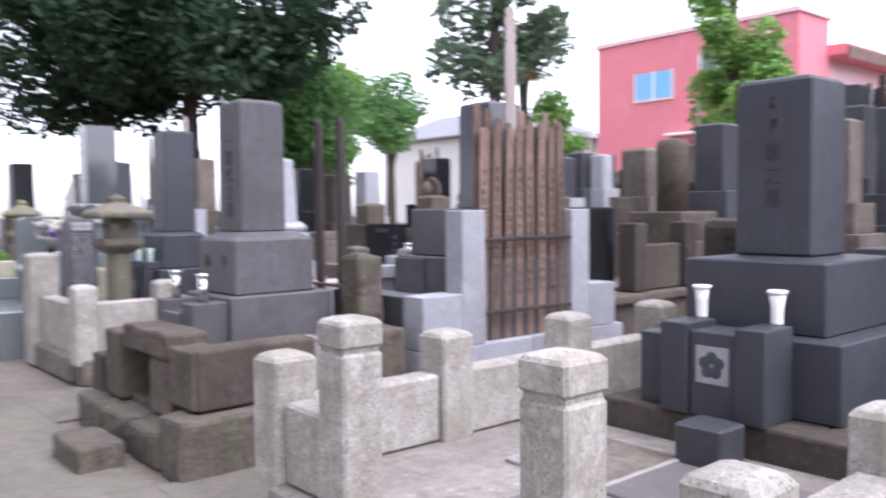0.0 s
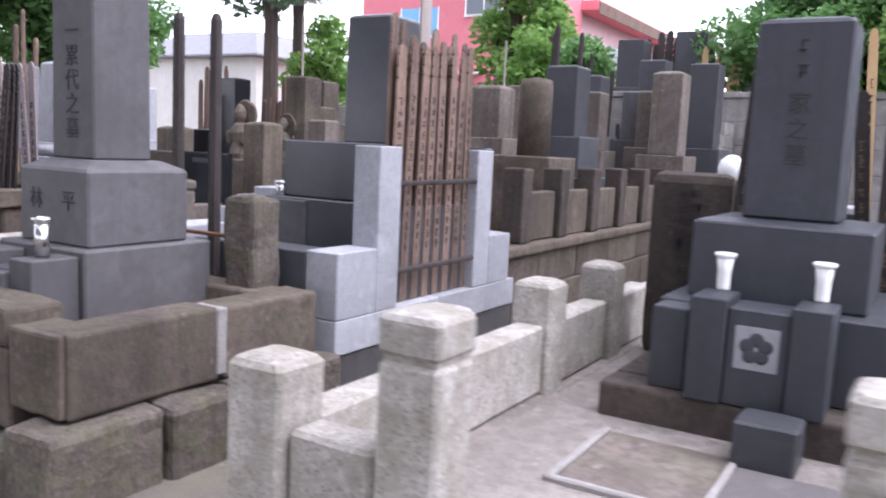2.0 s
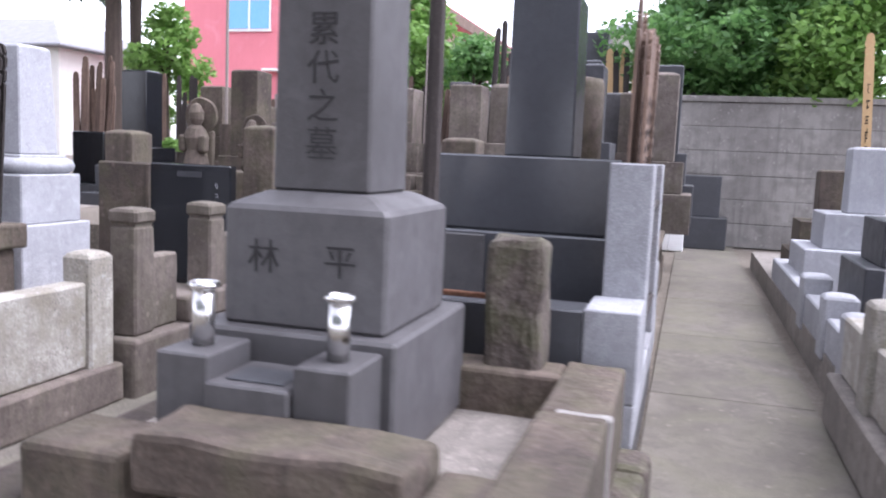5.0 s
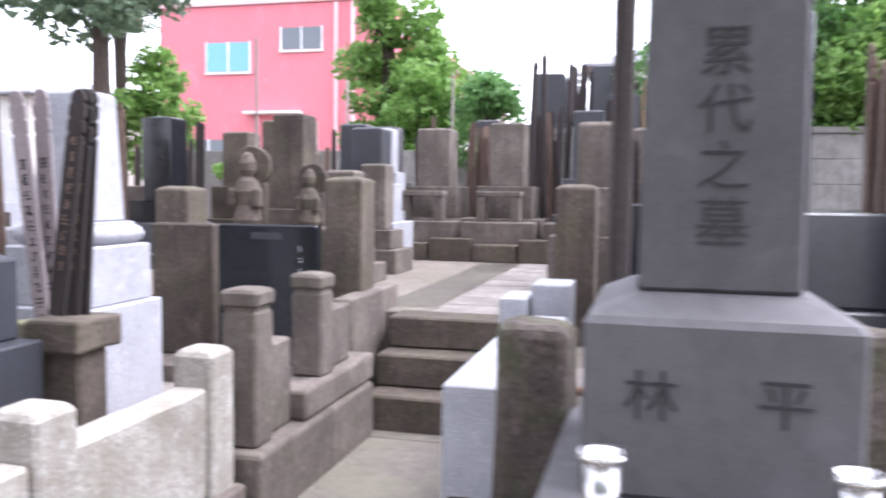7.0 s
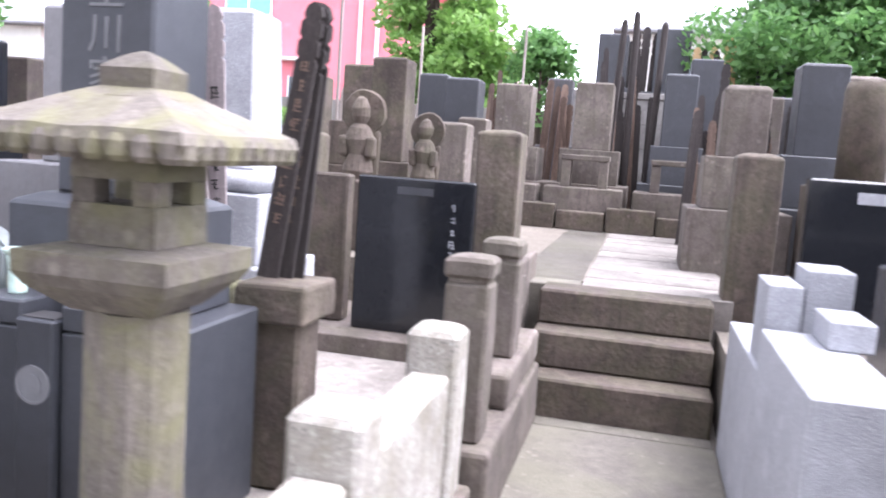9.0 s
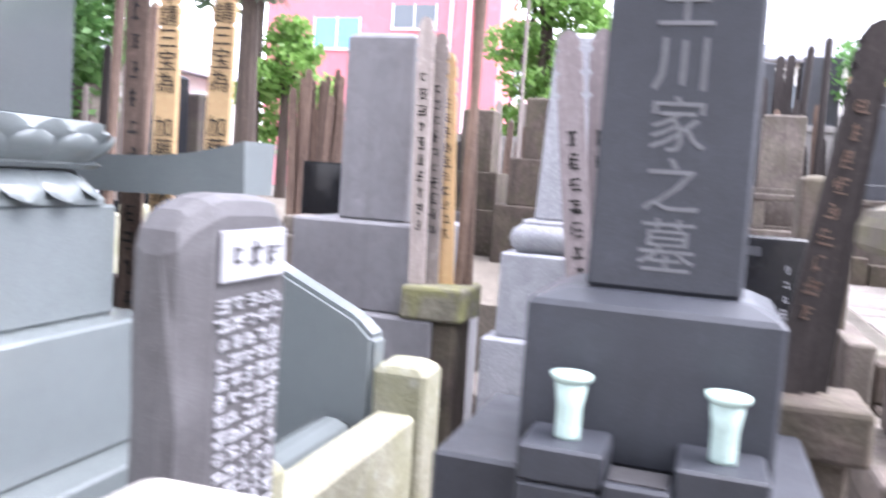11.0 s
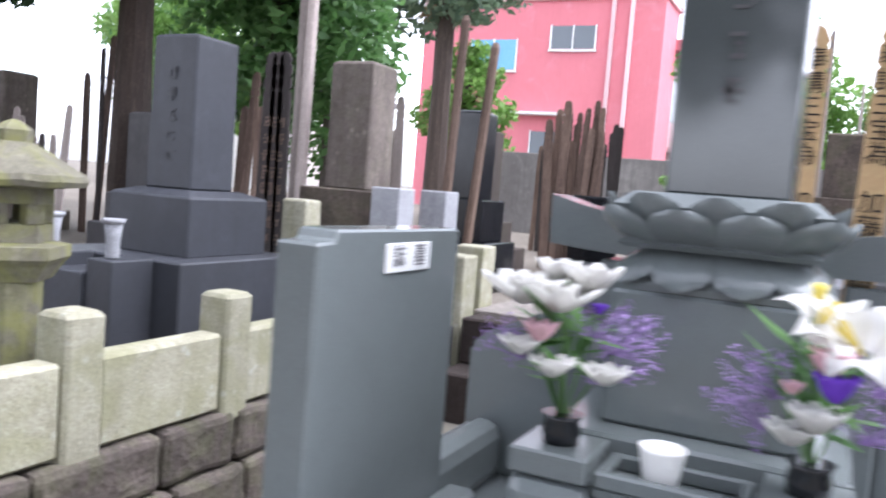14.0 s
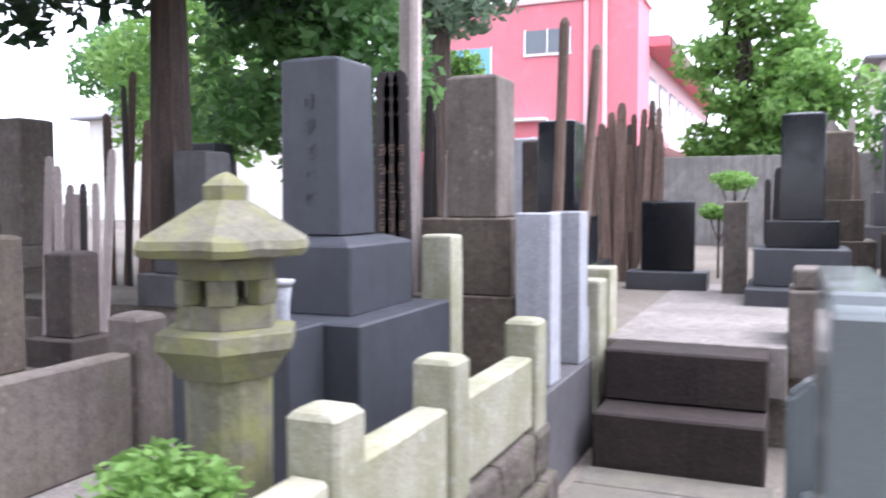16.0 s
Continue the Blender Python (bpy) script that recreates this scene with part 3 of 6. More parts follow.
bm = bmesh.new()
bmesh.ops.create_grid(bm, x_segments=8, y_segments=8, size=400)
bm.transform(pose(0, 0, -0.02))
structure("ground", bm, SOIL, "bare brown soil of the cemetery ground")
bm = bmesh.new()
add_box(bm, -1.6, 1.72, -6, 16, -0.1, 0.0, bev=0)
structure("main_path", bm, PAVING, "worn grey concrete main path between the graves")
for name, x0, x1, y0, y1, label in (("cross_path", 1.72, 16.0, 3.9, 4.79, "worn concrete lane leading to the back wall"),
                                    ("stair_path", 1.72, 5.36, 6.41, 7.40, "concrete lane leading to stone steps"),
                                    ("side_path", 1.72, 5.5, 10.85, 11.78, "pale concrete lane leading to two dark steps")):
    bm = bmesh.new()
    x = x0
    while x < x1 - 0.01:
        e = min(x + 1.75, x1)
        add_box(bm, x + 0.006, e - 0.006, y0, y1, -0.1, -0.002, bev=0.004)
        x = e
    structure(name, bm, PAVING, label)
# raised terrace behind, kept clear of the lane to the back wall
bm = bmesh.new()
add_box(bm, 6.28, 60, 5.05, 60, -0.1, 0.585, bev=0)
add_box(bm, 3.62, 6.279, 5.1, 6.38, -0.1, 0.415, bev=0)
structure("terrace", bm, SOIL, "raised ground behind the front graves")

def stairs(name, x0, y0, y1, n, rise, tread, mat, label):
    s = thing(name, x0, y0, 0, label, "steps", "", kind="structure")
    for i in range(n):
        block("step", s, mat, i * tread, n * tread + 0.06, 0, y1 - y0, i * rise + (0.001 if i else -0.05), (i + 1) * rise - 0.002, bev=0.012, rough=0.003)
    return s

stairs("stone_steps", 5.36, 6.42, 7.37, 3, 0.197, 0.23, TUFF, "three worn brown stone steps")
stairs("dark_steps", 5.50, 10.89, 11.75, 2, 0.29, 0.30, STEP_STONE, "two dark worn stone steps")
ld = thing("landing", 6.05, 6.3, 0.3, "pale worn paving slabs above the stone steps", "paving", kind="structure")
for i in range(10):
    block("paver", ld, PLOT, i * 0.415, i * 0.415 + 0.407, 0, 0.86, 0, 0.288 + 0.004 * (i % 3), bev=0.006)
    block("side_paver", ld, PAVING, i * 0.415, i * 0.415 + 0.409, 0.868, 1.3, 0, 0.285, bev=0.006)
# back wall
bm = bmesh.new()
z = 0.0
rnd = random.Random(4)
for k in range(6):
    add_box(bm, 14.6 + rnd.uniform(0, 0.012), 15.0, -14, 8.2, z + 0.002, z + 0.388, bev=0.008)
    z += 0.39
add_box(bm, 14.57, 15.02, -14, 8.25, z + 0.002, z + 0.1, bev=0.01)
structure("wall_back", bm, CONCRETE, "stained grey concrete retaining wall in courses")
bm = bmesh.new()
add_box(bm, 15.0, 60, -40, 8.2, 0.5, 2.3, bev=0)
structure("upper_terrace", bm, SOIL, "higher ground behind the back wall")

# ---------------------------------------------------------------- first plot, with the crest
def grave_crest():
    plinth = thing("grave_platform", 3.4, 2.85, 0, "brown stone platform under the dark crested gravestone", "platform")
    block("front_kerb", plinth, TUFF_DARK, 0, 0.2, -0.6, 0.58, 0.2, 0.40, bev=0.015, rough=0.004)
    block("side_kerb", plinth, TUFF_DARK, 0.203, 1.5, -0.6, -0.42, 0.2, 0.40, bev=0.015, rough=0.004)
    block("side_kerb", plinth, TUFF_DARK, 0.203, 1.5, 0.4, 0.58, 0.2, 0.40, bev=0.015, rough=0.004)
    block("bed", plinth, TUFF_DARK, 0.203, 1.5, -0.417, 0.397, 0.2, 0.397, bev=0.008)
    g = thing("gravestone", 4.1, 2.85, 0.40, "dark blue-grey granite family gravestone with a carved flower crest", "gravestone", "gravestones")
    block("lower_base", g, GRANITE_BLUE, -0.48, 0.42, -0.46, 0.42, 0.0, 0.34, bev=0.008)
    block("upper_base", g, GRANITE_BLUE, -0.36, 0.36, -0.34, 0.34, 0.341, 0.66, bev=0.008, cap=0.012, cap_in=0.12)
    block("shaft", g, GRANITE_BLUE, -0.17, 0.17, -0.19, 0.19, 0.673, 1.49, bev=0.012, tx=0.002, ty=0.006, cap=0.018, cap_in=0.05)
    bars("inscription", g, CARVED_SHADE, -0.169, 0, 1.34, 0.09, 0.2, 2, 1)
    letters("inscription", g, CARVED_SHADE, "家之墓", 0.095, -0.1695, 0, 1.15, step=1.12)
    block("side_block", g, GRANITE_BLUE, -0.64, -0.482, 0.26, 0.40, 0.0, 0.33, bev=0.006)
    a = block("altar", g, GRANITE_BLUE, -0.70, -0.482, -0.12, 0.10, 0.0, 0.37, bev=0.006)
    for yy in (0.17, -0.19):
        block("vase_stand", g, GRANITE_BLUE, -0.72, -0.482, yy - 0.068, yy + 0.068, 0.0, 0.40, bev=0.006)
    block("crest_panel", g, CARVED_PALE, -0.704, -0.7, -0.088, 0.068, 0.146, 0.308, bev=0.001, label="pale rough panel with a five-petal crest")
    bm = bmesh.new()
    for i in range(5):
        a = 6.283 * i / 5 + 1.571
        s = bmesh.new()
        add_lathe(s, ((0.027, -0.003), (0.027, 0.002), (0.016, 0.005)), sides=12)
        s.transform(pose(-0.705, -0.01, 0.227) @ pose(0, 0, 0, 0, -90, 0) @ Matrix.Translation((0.034 * math.sin(a), 0.034 * math.cos(a), 0)))
        merge(bm, s)
    part("crest", bm, GRANITE_BLUE, g, "dark carved five-petal flower")
    return g

grave_crest()
for yy in (3.02, 2.66):
    vase(3.61, yy, 0.802, 0.145, PORCELAIN, "white flared ceramic vase on the grave stand", 0.036)
b = thing("incense_block", 3.22, 2.74, 0.26, "small dark stone block before the grave", "stone block")
block("body", b, GRANITE_DARK, -0.09, 0.10, -0.10, 0.11, 0, 0.17, bev=0.01, rough=0.004)
bm = bmesh.new()
add_box(bm, 1.80, 5.05, 1.2, 3.70, -0.05, 0.26, bev=0.005)
structure("plot_floor", bm, PLOT, "worn grey concrete floor of the crested grave's plot")
slab = thing("paving_slabs", 2.6, 2.8, 0.26, "dark paving slabs and pale mortar before the grave", "paving", kind="structure")
for x0, x1, y0, y1 in ((-0.6, -0.02, -0.38, 0.18), (0.0, 0.5, -0.40, 0.02), (-0.62, -0.05, -0.95, -0.42), (0.0, 0.55, -0.95, -0.44)):
    block("slab", slab, SLATE, x0, x1, y0, y1, -0.03, 0.022, bev=0.006)
block("bed", slab, TUFF_GREY, 0.06, 0.60, 0.05, 0.5, -0.03, 0.012, bev=0.01, rough=0.004)
for x0, x1, y0, y1 in ((0.03, 0.62, 0.50, 0.53), (0.03, 0.62, 0.02, 0.05), (0.03, 0.06, 0.05, 0.5), (0.0, 0.55, -0.435, -0.405)):
    block("mortar_line", slab, MORTAR, x0, x1, y0, y1, -0.03, 0.02, bev=0.006, rough=0.004)
fence_run((1.87, 3.78), (5.0, 3.78), 0.27, 0.57, 0.13, POST_STONE, "pale speckled granite fence with square posts", posts=(0.0, 0.268, 0.54, 0.79), post=0.185, post_h=0.19, footing=PLOT)
fence_run((1.87, 3.68), (1.87, 3.42), 0.27, 0.58, 0.13, POST_STONE, "short pale granite panel beside the gate pillar", footing=PLOT)
fence_run((1.87, 2.24), (1.87, 1.95), 0.27, 0.52, 0.13, POST_STONE, "short pale granite panel beside the gate pillar", footing=PLOT)
fence_run((1.86, 1.85), (5.0, 1.85), 0.27, 0.57, 0.13, POST_STONE, "pale speckled granite fence with square posts", posts=(0.0, 0.265, 0.53, 0.79), post=0.185, post_h=0.18, footing=PLOT)
for yy in (3.31, 2.34):
    p = thing("gate_pillar", 1.86, yy, 0, "pale speckled granite gate pillar with a grooved cap", "pillar", "gate pillars")
    block("shaft", p, POST_STONE, -0.083, 0.083, -0.083, 0.083, 0.0, 0.82, bev=0.01, rough=0.002)
    block("neck", p, POST_STONE, -0.072, 0.072, -0.072, 0.072, 0.82, 0.836, bev=0.0)
    block("cap", p, POST_STONE, -0.085, 0.085, -0.085, 0.085, 0.836, 0.928, bev=0.01, cap=0.014, cap_in=0.045, rough=0.002)
st = thing("memorial_stele", 4.65, 3.42, 0.24, "rough dark stone memorial tablet with faint carved lines", "stele")
block("slab", st, TUFF_DARK, -0.06, 0.06, -0.22, 0.22, 0, 1.0, bev=0.058, rough=0.005)
bars("inscription", st, CARVED_SHADE, -0.066, 0, 0.52, 0.26, 0.8, 12, 1)

# ---------------------------------------------------------------- second plot: tall grave behind a tuff kerb
def kerb_plot():
    k = thing("plot_kerb", 1.95, 4.82, 0, "brown weathered stone kerb on rough footing stones", "kerb")
    block("south_kerb", k, TUFF, 0.02, 0.72, 0.0, 0.2, 0.30, 0.61, bev=0.015, rough=0.004)
    block("south_kerb", k, TUFF, 0.74, 1.34, 0.0, 0.2, 0.30, 0.60, bev=0.015, rough=0.004)
    block("joint", k, MORTAR, 0.70, 0.755, -0.008, 0.15, 0.32, 0.605, bev=0.006, rough=0.006)
    block("front_kerb", k, TUFF, 0.0, 0.2, 0.02, 0.32, 0.30, 0.605, bev=0.015, rough=0.004)
    block("east_kerb", k, TUFF, 1.14, 1.34, 0.2, 0.75, 0.25, 0.59, bev=0.015, rough=0.004)
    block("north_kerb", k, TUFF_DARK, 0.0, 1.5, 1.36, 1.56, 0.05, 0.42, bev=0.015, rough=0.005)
    block("front_post", k, TUFF, 0.01, 0.23, 0.34, 0.62, 0.2, 0.515, bev=0.02, rough=0.005)
    block("lintel", k, TUFF, 0.0, 0.24, 0.335, 1.0, 0.52, 0.66, bev=0.02, rough=0.012)
    block("front_post", k, TUFF, 0.0, 0.24, 1.02, 1.3, 0.2, 0.60, bev=0.02, rough=0.005)
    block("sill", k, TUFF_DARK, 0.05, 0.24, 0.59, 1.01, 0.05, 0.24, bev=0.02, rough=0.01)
    x = -0.12
    rnd = random.Random(2)
    while x < 1.3:
        w = rnd.uniform(0.34, 0.5)
        block("footing_stone", k, RUBBLE, x, min(x + w, 1.42), -0.10 + rnd.uniform(-.015, .015), 0.18, -0.03, 0.29, bev=0.03, rough=0.014)
        x += w + 0.006
    for y0, y1 in ((0.19, 0.6), (0.61, 1.05), (1.06, 1.5)):
        block("footing_stone", k, RUBBLE, -0.12, 0.22, y0, y1, -0.03, 0.19, bev=0.03, rough=0.014)
    block("fill", k, PLOT, 0.235, 1.3, 0.19, 1.4, 0.0, 0.44, bev=0)
    s = thing("step_stone", 1.62, 5.4, 0, "low worn stone step before the plot", "step")
    block("body", s, RUBBLE, -0.12, 0.12, -0.2, 0.25, -0.03, 0.13, bev=0.02, rough=0.01)

kerb_plot()

def grave_tall():
    g = thing("gravestone", 2.72, 5.655, 0.445, "tall grey granite family gravestone on a stepped base", "gravestone", "gravestones")
    block("lower_base", g, GRANITE, -0.30, 0.40, -0.298, 0.325, 0, 0.36, bev=0.01)
    block("upper_base", g, GRANITE, -0.243, 0.30, -0.245, 0.245, 0.361, 0.695, bev=0.01, cap=0.042, cap_in=0.085)
    block("shaft", g, GRANITE, -0.145, 0.16, -0.15, 0.15, 0.738, 1.53, bev=0.008, tx=0.002, ty=0.008, cap=0.02, cap_in=0.04)
    letters("inscription", g, CARVED_SHADE, "一累代之墓", 0.10, -0.1445, 0.0, 1.29, step=1.06)
    letters("family_name", g, CARVED_SHADE, "林", 0.10, -0.244, 0.12, 0.55)
    letters("family_name", g, CARVED_SHADE, "平", 0.10, -0.244, -0.11, 0.55)
    for yy in (-0.19, 0.195):
        block("vase_stand", g, GRANITE, -0.52, -0.302, yy - 0.075, yy + 0.075, 0, 0.335, bev=0.006)
    block("altar", g, GRANITE, -0.54, -0.302, -0.112, 0.117, 0, 0.275, bev=0.006)
    block("incense_tray", g, GRANITE_DARK, -0.50, -0.38, -0.08, 0.08, 0.276, 0.281, bev=0.002, label="sunken incense slot")

grave_tall()
for yy in (5.465, 5.85):
    vase(2.30, yy, 0.783, 0.165, STEEL, "polished steel cylinder vase on the stone stand", 0.034, True)
p = thing("rough_stone_pillar", 3.24, 5.2, 0.40, "short dark rough-hewn stone pillar", "pillar", "rough pillars")
block("body", p, RUBBLE, -0.10, 0.10, -0.10, 0.10, 0, 0.63, bev=0.03, rough=0.016)
p = thing("rough_stone_pillar", 3.16, 6.08, 0.0, "short dark rough-hewn stone pillar", "pillar", "rough pillars")
block("body", p, RUBBLE, -0.10, 0.10, -0.10, 0.10, 0, 1.02, bev=0.03, rough=0.016)
pole(3.36, 5.87, 0.40, 1.55, 0.032, WOOD_DARK, "tall blackened square-cut wooden grave post")
pole(3.34, 5.57, 0.40, 1.53, 0.032, WOOD_DARK, "tall blackened square-cut wooden grave post")

# the granite plot with the rack of old boards
def rack_plot():
    k = thing("granite_plinth", 3.4, 4.79, 0, "grey granite plinth in two courses beside the lane", "plinth")
    x = 0.0
    for w in (0.62, 0.66, 0.70):
        block("lower_course", k, GRANITE, x, x + w - 0.004, 0.012, 0.30, -0.02, 0.25, bev=0.006)
        x += w
    block("upper_course", k, GRANITE_LIGHT, 0, 0.98, 0.0, 0.30, 0.252, 0.43, bev=0.006)
    block("upper_course", k, GRANITE_LIGHT, 0.984, 1.98, 0.0, 0.30, 0.252, 0.43, bev=0.006)
    block("side_course", k, GRANITE, 0, 0.2, 0.304, 1.55, -0.02, 0.43, bev=0.006)
    block("fill", k, PLOT, 0.2, 2.0, 0.304, 1.55, 0.0, 0.42, bev=0)
    for nm, x0, x1, y1, z1, m in (("end_block", 0.0, 0.33, 0.2, 0.77, GRANITE_LIGHT), ("upright", 0.33, 0.53, 0.17, 1.30, GRANITE_LIGHT),
                                  ("upright", 1.38, 1.58, 0.14, 1.30, GRANITE_LIGHT), ("end_block", 1.58, 1.88, 0.2, 0.75, GRANITE_LIGHT)):
        block(nm, k, m, x0, x1, 0.0, y1, 0.431, z1, bev=0.006)
    block("inner_wall", k, GRANITE_DARK, 0.0, 0.2, 0.203, 1.0, 0.431, 0.76, bev=0.006)
    rk = thing("board_rack", 3.95, 4.84, 0.431, "two dark wooden crossbars tied before the old boards", "rack")
    for zz in (0.18, 0.66):
        block("crossbar", rk, WOOD_DARK, -0.02, 0.86, -0.045, -0.02, zz, zz + 0.028, bev=0.006, rough=0.004, cuts=8)

rack_plot()
rnd = random.Random(8)
for i in range(24):
    front = i < 15
    x = 3.965 + 0.057 * i if front else 3.98 + 0.095 * (i - 15)
    s = sotoba(x, 4.862 + (0.018 * (i % 2) if front else 0.055), 0.435, rnd.uniform(1.38, 1.50) if front else rnd.uniform(1.42, 1.58), rnd.uniform(0.064, 0.074), WOOD_OLD,
               "weathered brown wooden grave tablet with faded brush writing", rz=90 + rnd.uniform(-3, 3), marks=14 if front else 0, group="old boards in the rack")
    s.matrix_basis = s.matrix_basis @ pose(0, 0, 0, rnd.uniform(-1.2, 1.2), rnd.uniform(-0.6, 0.6), 0)
sotoba(4.30, 4.92, 0.435, 2.25, 0.10, WOOD_PALE, "tall bleached wooden grave post", rz=90, marks=0)
g = gravestone(4.52, 5.36, 0.42, 0.33, 0.76, GRANITE_SHEEN, "blue-grey granite gravestone behind the rack of boards", tiers=((0.42, 0.34), (0.5, 0.55)), taper=0.006)

# ---------------------------------------------------------------- third plot: beside the steps
def steps_plot():
    w = thing("granite_kerb", 3.39, 6.0, 0, "pale blue-grey granite kerb blocks with stepped stands", "kerb")
    block("front_block", w, GRANITE_LIGHT, 0.0, 0.9, 0.14, 0.40, -0.02, 0.772, bev=0.006)
    block("east_block", w, GRANITE_LIGHT, 0.904, 1.85, 0.14, 0.40, -0.02, 0.62, bev=0.006)
    block("stand", w, GRANITE_LIGHT, 0.92, 1.2, 0.27, 0.39, 0.621, 0.93, bev=0.006)
    block("stand", w, GRANITE_LIGHT, 0.62, 0.88, 0.10, 0.24, 0.773, 0.87, bev=0.006)
    block("stand", w, GRANITE_LIGHT, 0.95, 1.2, 0.10, 0.26, 0.621, 0.99, bev=0.006)
    v = thing("grey_altar", 4.05, 5.72, 0.415, "grey granite altar blocks with steel vases", "altar")
    block("lower", v, GRANITE, -0.15, 0.5, -0.22, 0.14, 0, 0.24, bev=0.006)
    block("upper", v, GRANITE, -0.05, 0.5, -0.2, 0.14, 0.241, 0.54, bev=0.006)
    vase(4.1, 5.8, 0.956, 0.1, STEEL, "polished steel cylinder vase on grey granite", 0.04, True)
    r = thing("rusty_bar", 3.26, 5.35, 0.80, "thin rusty iron bar between stone pillars", "bar")
    block("bar", r, RUST, -0.012, 0.012, -0.08, 0.66, 0, 0.02, bev=0.004)
    t = thing("name_tablet", 5.9, 5.66, 0.415, "polished black granite name tablet", "tablet", "name tablets")
    block("slab", t, GRANITE_POLISHED, -0.05, 0.05, -0.36, 0.36, 0.0, 0.9, bev=0.012)
    block("heading", t, CARVED_PALE, -0.054, -0.05, -0.12, 0.12, 0.78, 0.84, bev=0.0, label="pale framed heading")

steps_plot()

# ---------------------------------------------------------------- fourth plot: lantern and blue grave
lantern(2.62, 7.78, 0.09, LANTERN, "weathered square stone lantern with a heavy tiled roof", foot_r=0.10, shaft_h=0.885, roof=0.22, box=0.09, roof_h=0.125, box_h=0.165, lift=0.0, teeth=9, ledge=1.75)
fence_run((2.2, 7.45), (3.86, 7.45), 0.20, 0.62, 0.13, POST_STONE, "pale granite fence with square posts by the lane", posts=(0.02, 0.40, 0.945), post=0.17, post_h=0.145, footing=TUFF_GREY)
fence_run((2.28, 7.6), (2.28, 8.55), 0.2, 0.6, 0.14, POST_STONE, "pale granite front fence", footing=TUFF_GREY)
w = thing("stone_post_wall", 3.95, 7.4, 0, "mossy grey stone posts with low slabs", "wall")
block("base", w, TUFF_GREY, -0.05, 1.35, -0.12, 0.2, -0.02, 0.30, bev=0.02, rough=0.006)
block("base", w, TUFF_GREY, 0.45, 1.4, -0.1, 0.2, 0.301, 0.45, bev=0.02, rough=0.006)
for x0, z0 in ((0.02, 0.30), (0.70, 0.451)):
    block("post", w, TUFF_GREY, x0, x0 + 0.16, -0.07, 0.09, z0, 0.87, bev=0.012, rough=0.004)
    block("post_cap", w, TUFF_GREY, x0 - 0.006, x0 + 0.166, -0.076, 0.096, 0.885, 0.955, bev=0.012, cap=0.012, cap_in=0.05, rough=0.004)
    block("neck", w, TUFF_GREY, x0 + 0.01, x0 + 0.15, -0.06, 0.08, 0.87, 0.885, bev=0)
block("slab", w, TUFF_GREY, 0.181, 0.44, -0.03, 0.07, 0.301, 0.70, bev=0.012, rough=0.004)
block("slab", w, TUFF_GREY, 0.861, 1.2, -0.03, 0.07, 0.451, 0.76, bev=0.012, rough=0.004)
bm = bmesh.new()
add_box(bm, 2.2, 5.3, 7.5, 9.0, -0.05, 0.20, bev=0.005)
structure("plot_floor", bm, PLOT, "pale concrete floor of the lantern plot")

def grave_blue():
    g = thing("gravestone", 3.26, 8.27, 0.2, "dark slate-blue granite family gravestone with carved characters", "gravestone", "gravestones")
    block("lower_base", g, GRANITE_BLUE, -0.235, 0.25, -0.31, 0.39, 0, 0.605, bev=0.008)
    block("upper_base", g, GRANITE_BLUE, -0.16, 0.23, -0.222, 0.243, 0.606, 0.905, bev=0.008, cap=0.026, cap_in=0.06)
    block("shaft", g, GRANITE_BLUE, -0.09, 0.19, -0.145, 0.145, 0.932, 1.83, bev=0.008, tx=0.002, ty=0.006, cap=0.02, cap_in=0.05)
    letters("inscription", g, CARVED_MID, "王川家之墓", 0.112, -0.0895, 0.0, 1.47, step=1.02)
    for yy in (-0.13, 0.136):
        block("vase_stand", g, GRANITE_BLUE, -0.315, -0.161, yy - 0.075, yy + 0.075, 0.607, 0.672, bev=0.006)
        block("vase_stand_foot", g, GRANITE_BLUE, -0.315, -0.237, yy - 0.075, yy + 0.075, 0, 0.605, bev=0.006)
    block("altar", g, GRANITE_BLUE, -0.34, -0.237, -0.052, 0.058, 0, 0.635, bev=0.006)
    # no hollow is cut: a thin dark plate paints the slot's inner shade
    block("incense_slot", g, CARVED_SHADE, -0.325, -0.25, -0.045, 0.05, 0.6352, 0.638, bev=0.0, label="sunken oval incense slot, its shade painted as a dark plate")
    bm = bmesh.new()
    add_lathe(bm, ((0.05, 0), (0.05, 0.003), (0.043, 0.003), (0.043, 0.001), (0.027, 0.001), (0.027, 0.003), (0.009, 0.003)), sides=24)
    bm.transform(pose(-0.3405, 0.003, 0.47, 0, -90, 0))
    part("crest", bm, CARVED_MID, g, "round carved crest")

grave_blue()
for yy in (8.14, 8.406):
    vase(3.02, yy, 0.873, 0.117, CELADON, "pale green ceramic vase on the grave stand", 0.032)

st = thing("inscribed_stele", 2.655, 8.905, 0.2, "grey stone tablet carved with many pale characters", "stele")
bm = bmesh.new()
add_box(bm, -0.155, 0.155, -0.05, 0.05, 0, 1.075, bev=0.03, rough=0.004, cuts=6)
for v in bm.verts:
    if v.co.z > 0.9:
        v.co.z -= 0.05 * (v.co.x / 0.155) ** 4
    if abs(v.co.x) > 0.11 and v.co.y < -0.02:
        v.co.y += 0.012 * (1 + noise.noise(v.co * 30.0))
part("slab", bm, GRANITE, st)
block("heading", st, CARVED_PALE, -0.08, 0.10, -0.0565, -0.0515, 0.95, 1.025, bev=0.001, label="pale framed heading")
bars("heading_writing", st, GRANITE, 0.01, -0.058, 0.987, 0.15, 0.05, 1, 3, face="-y", fill=0.7)
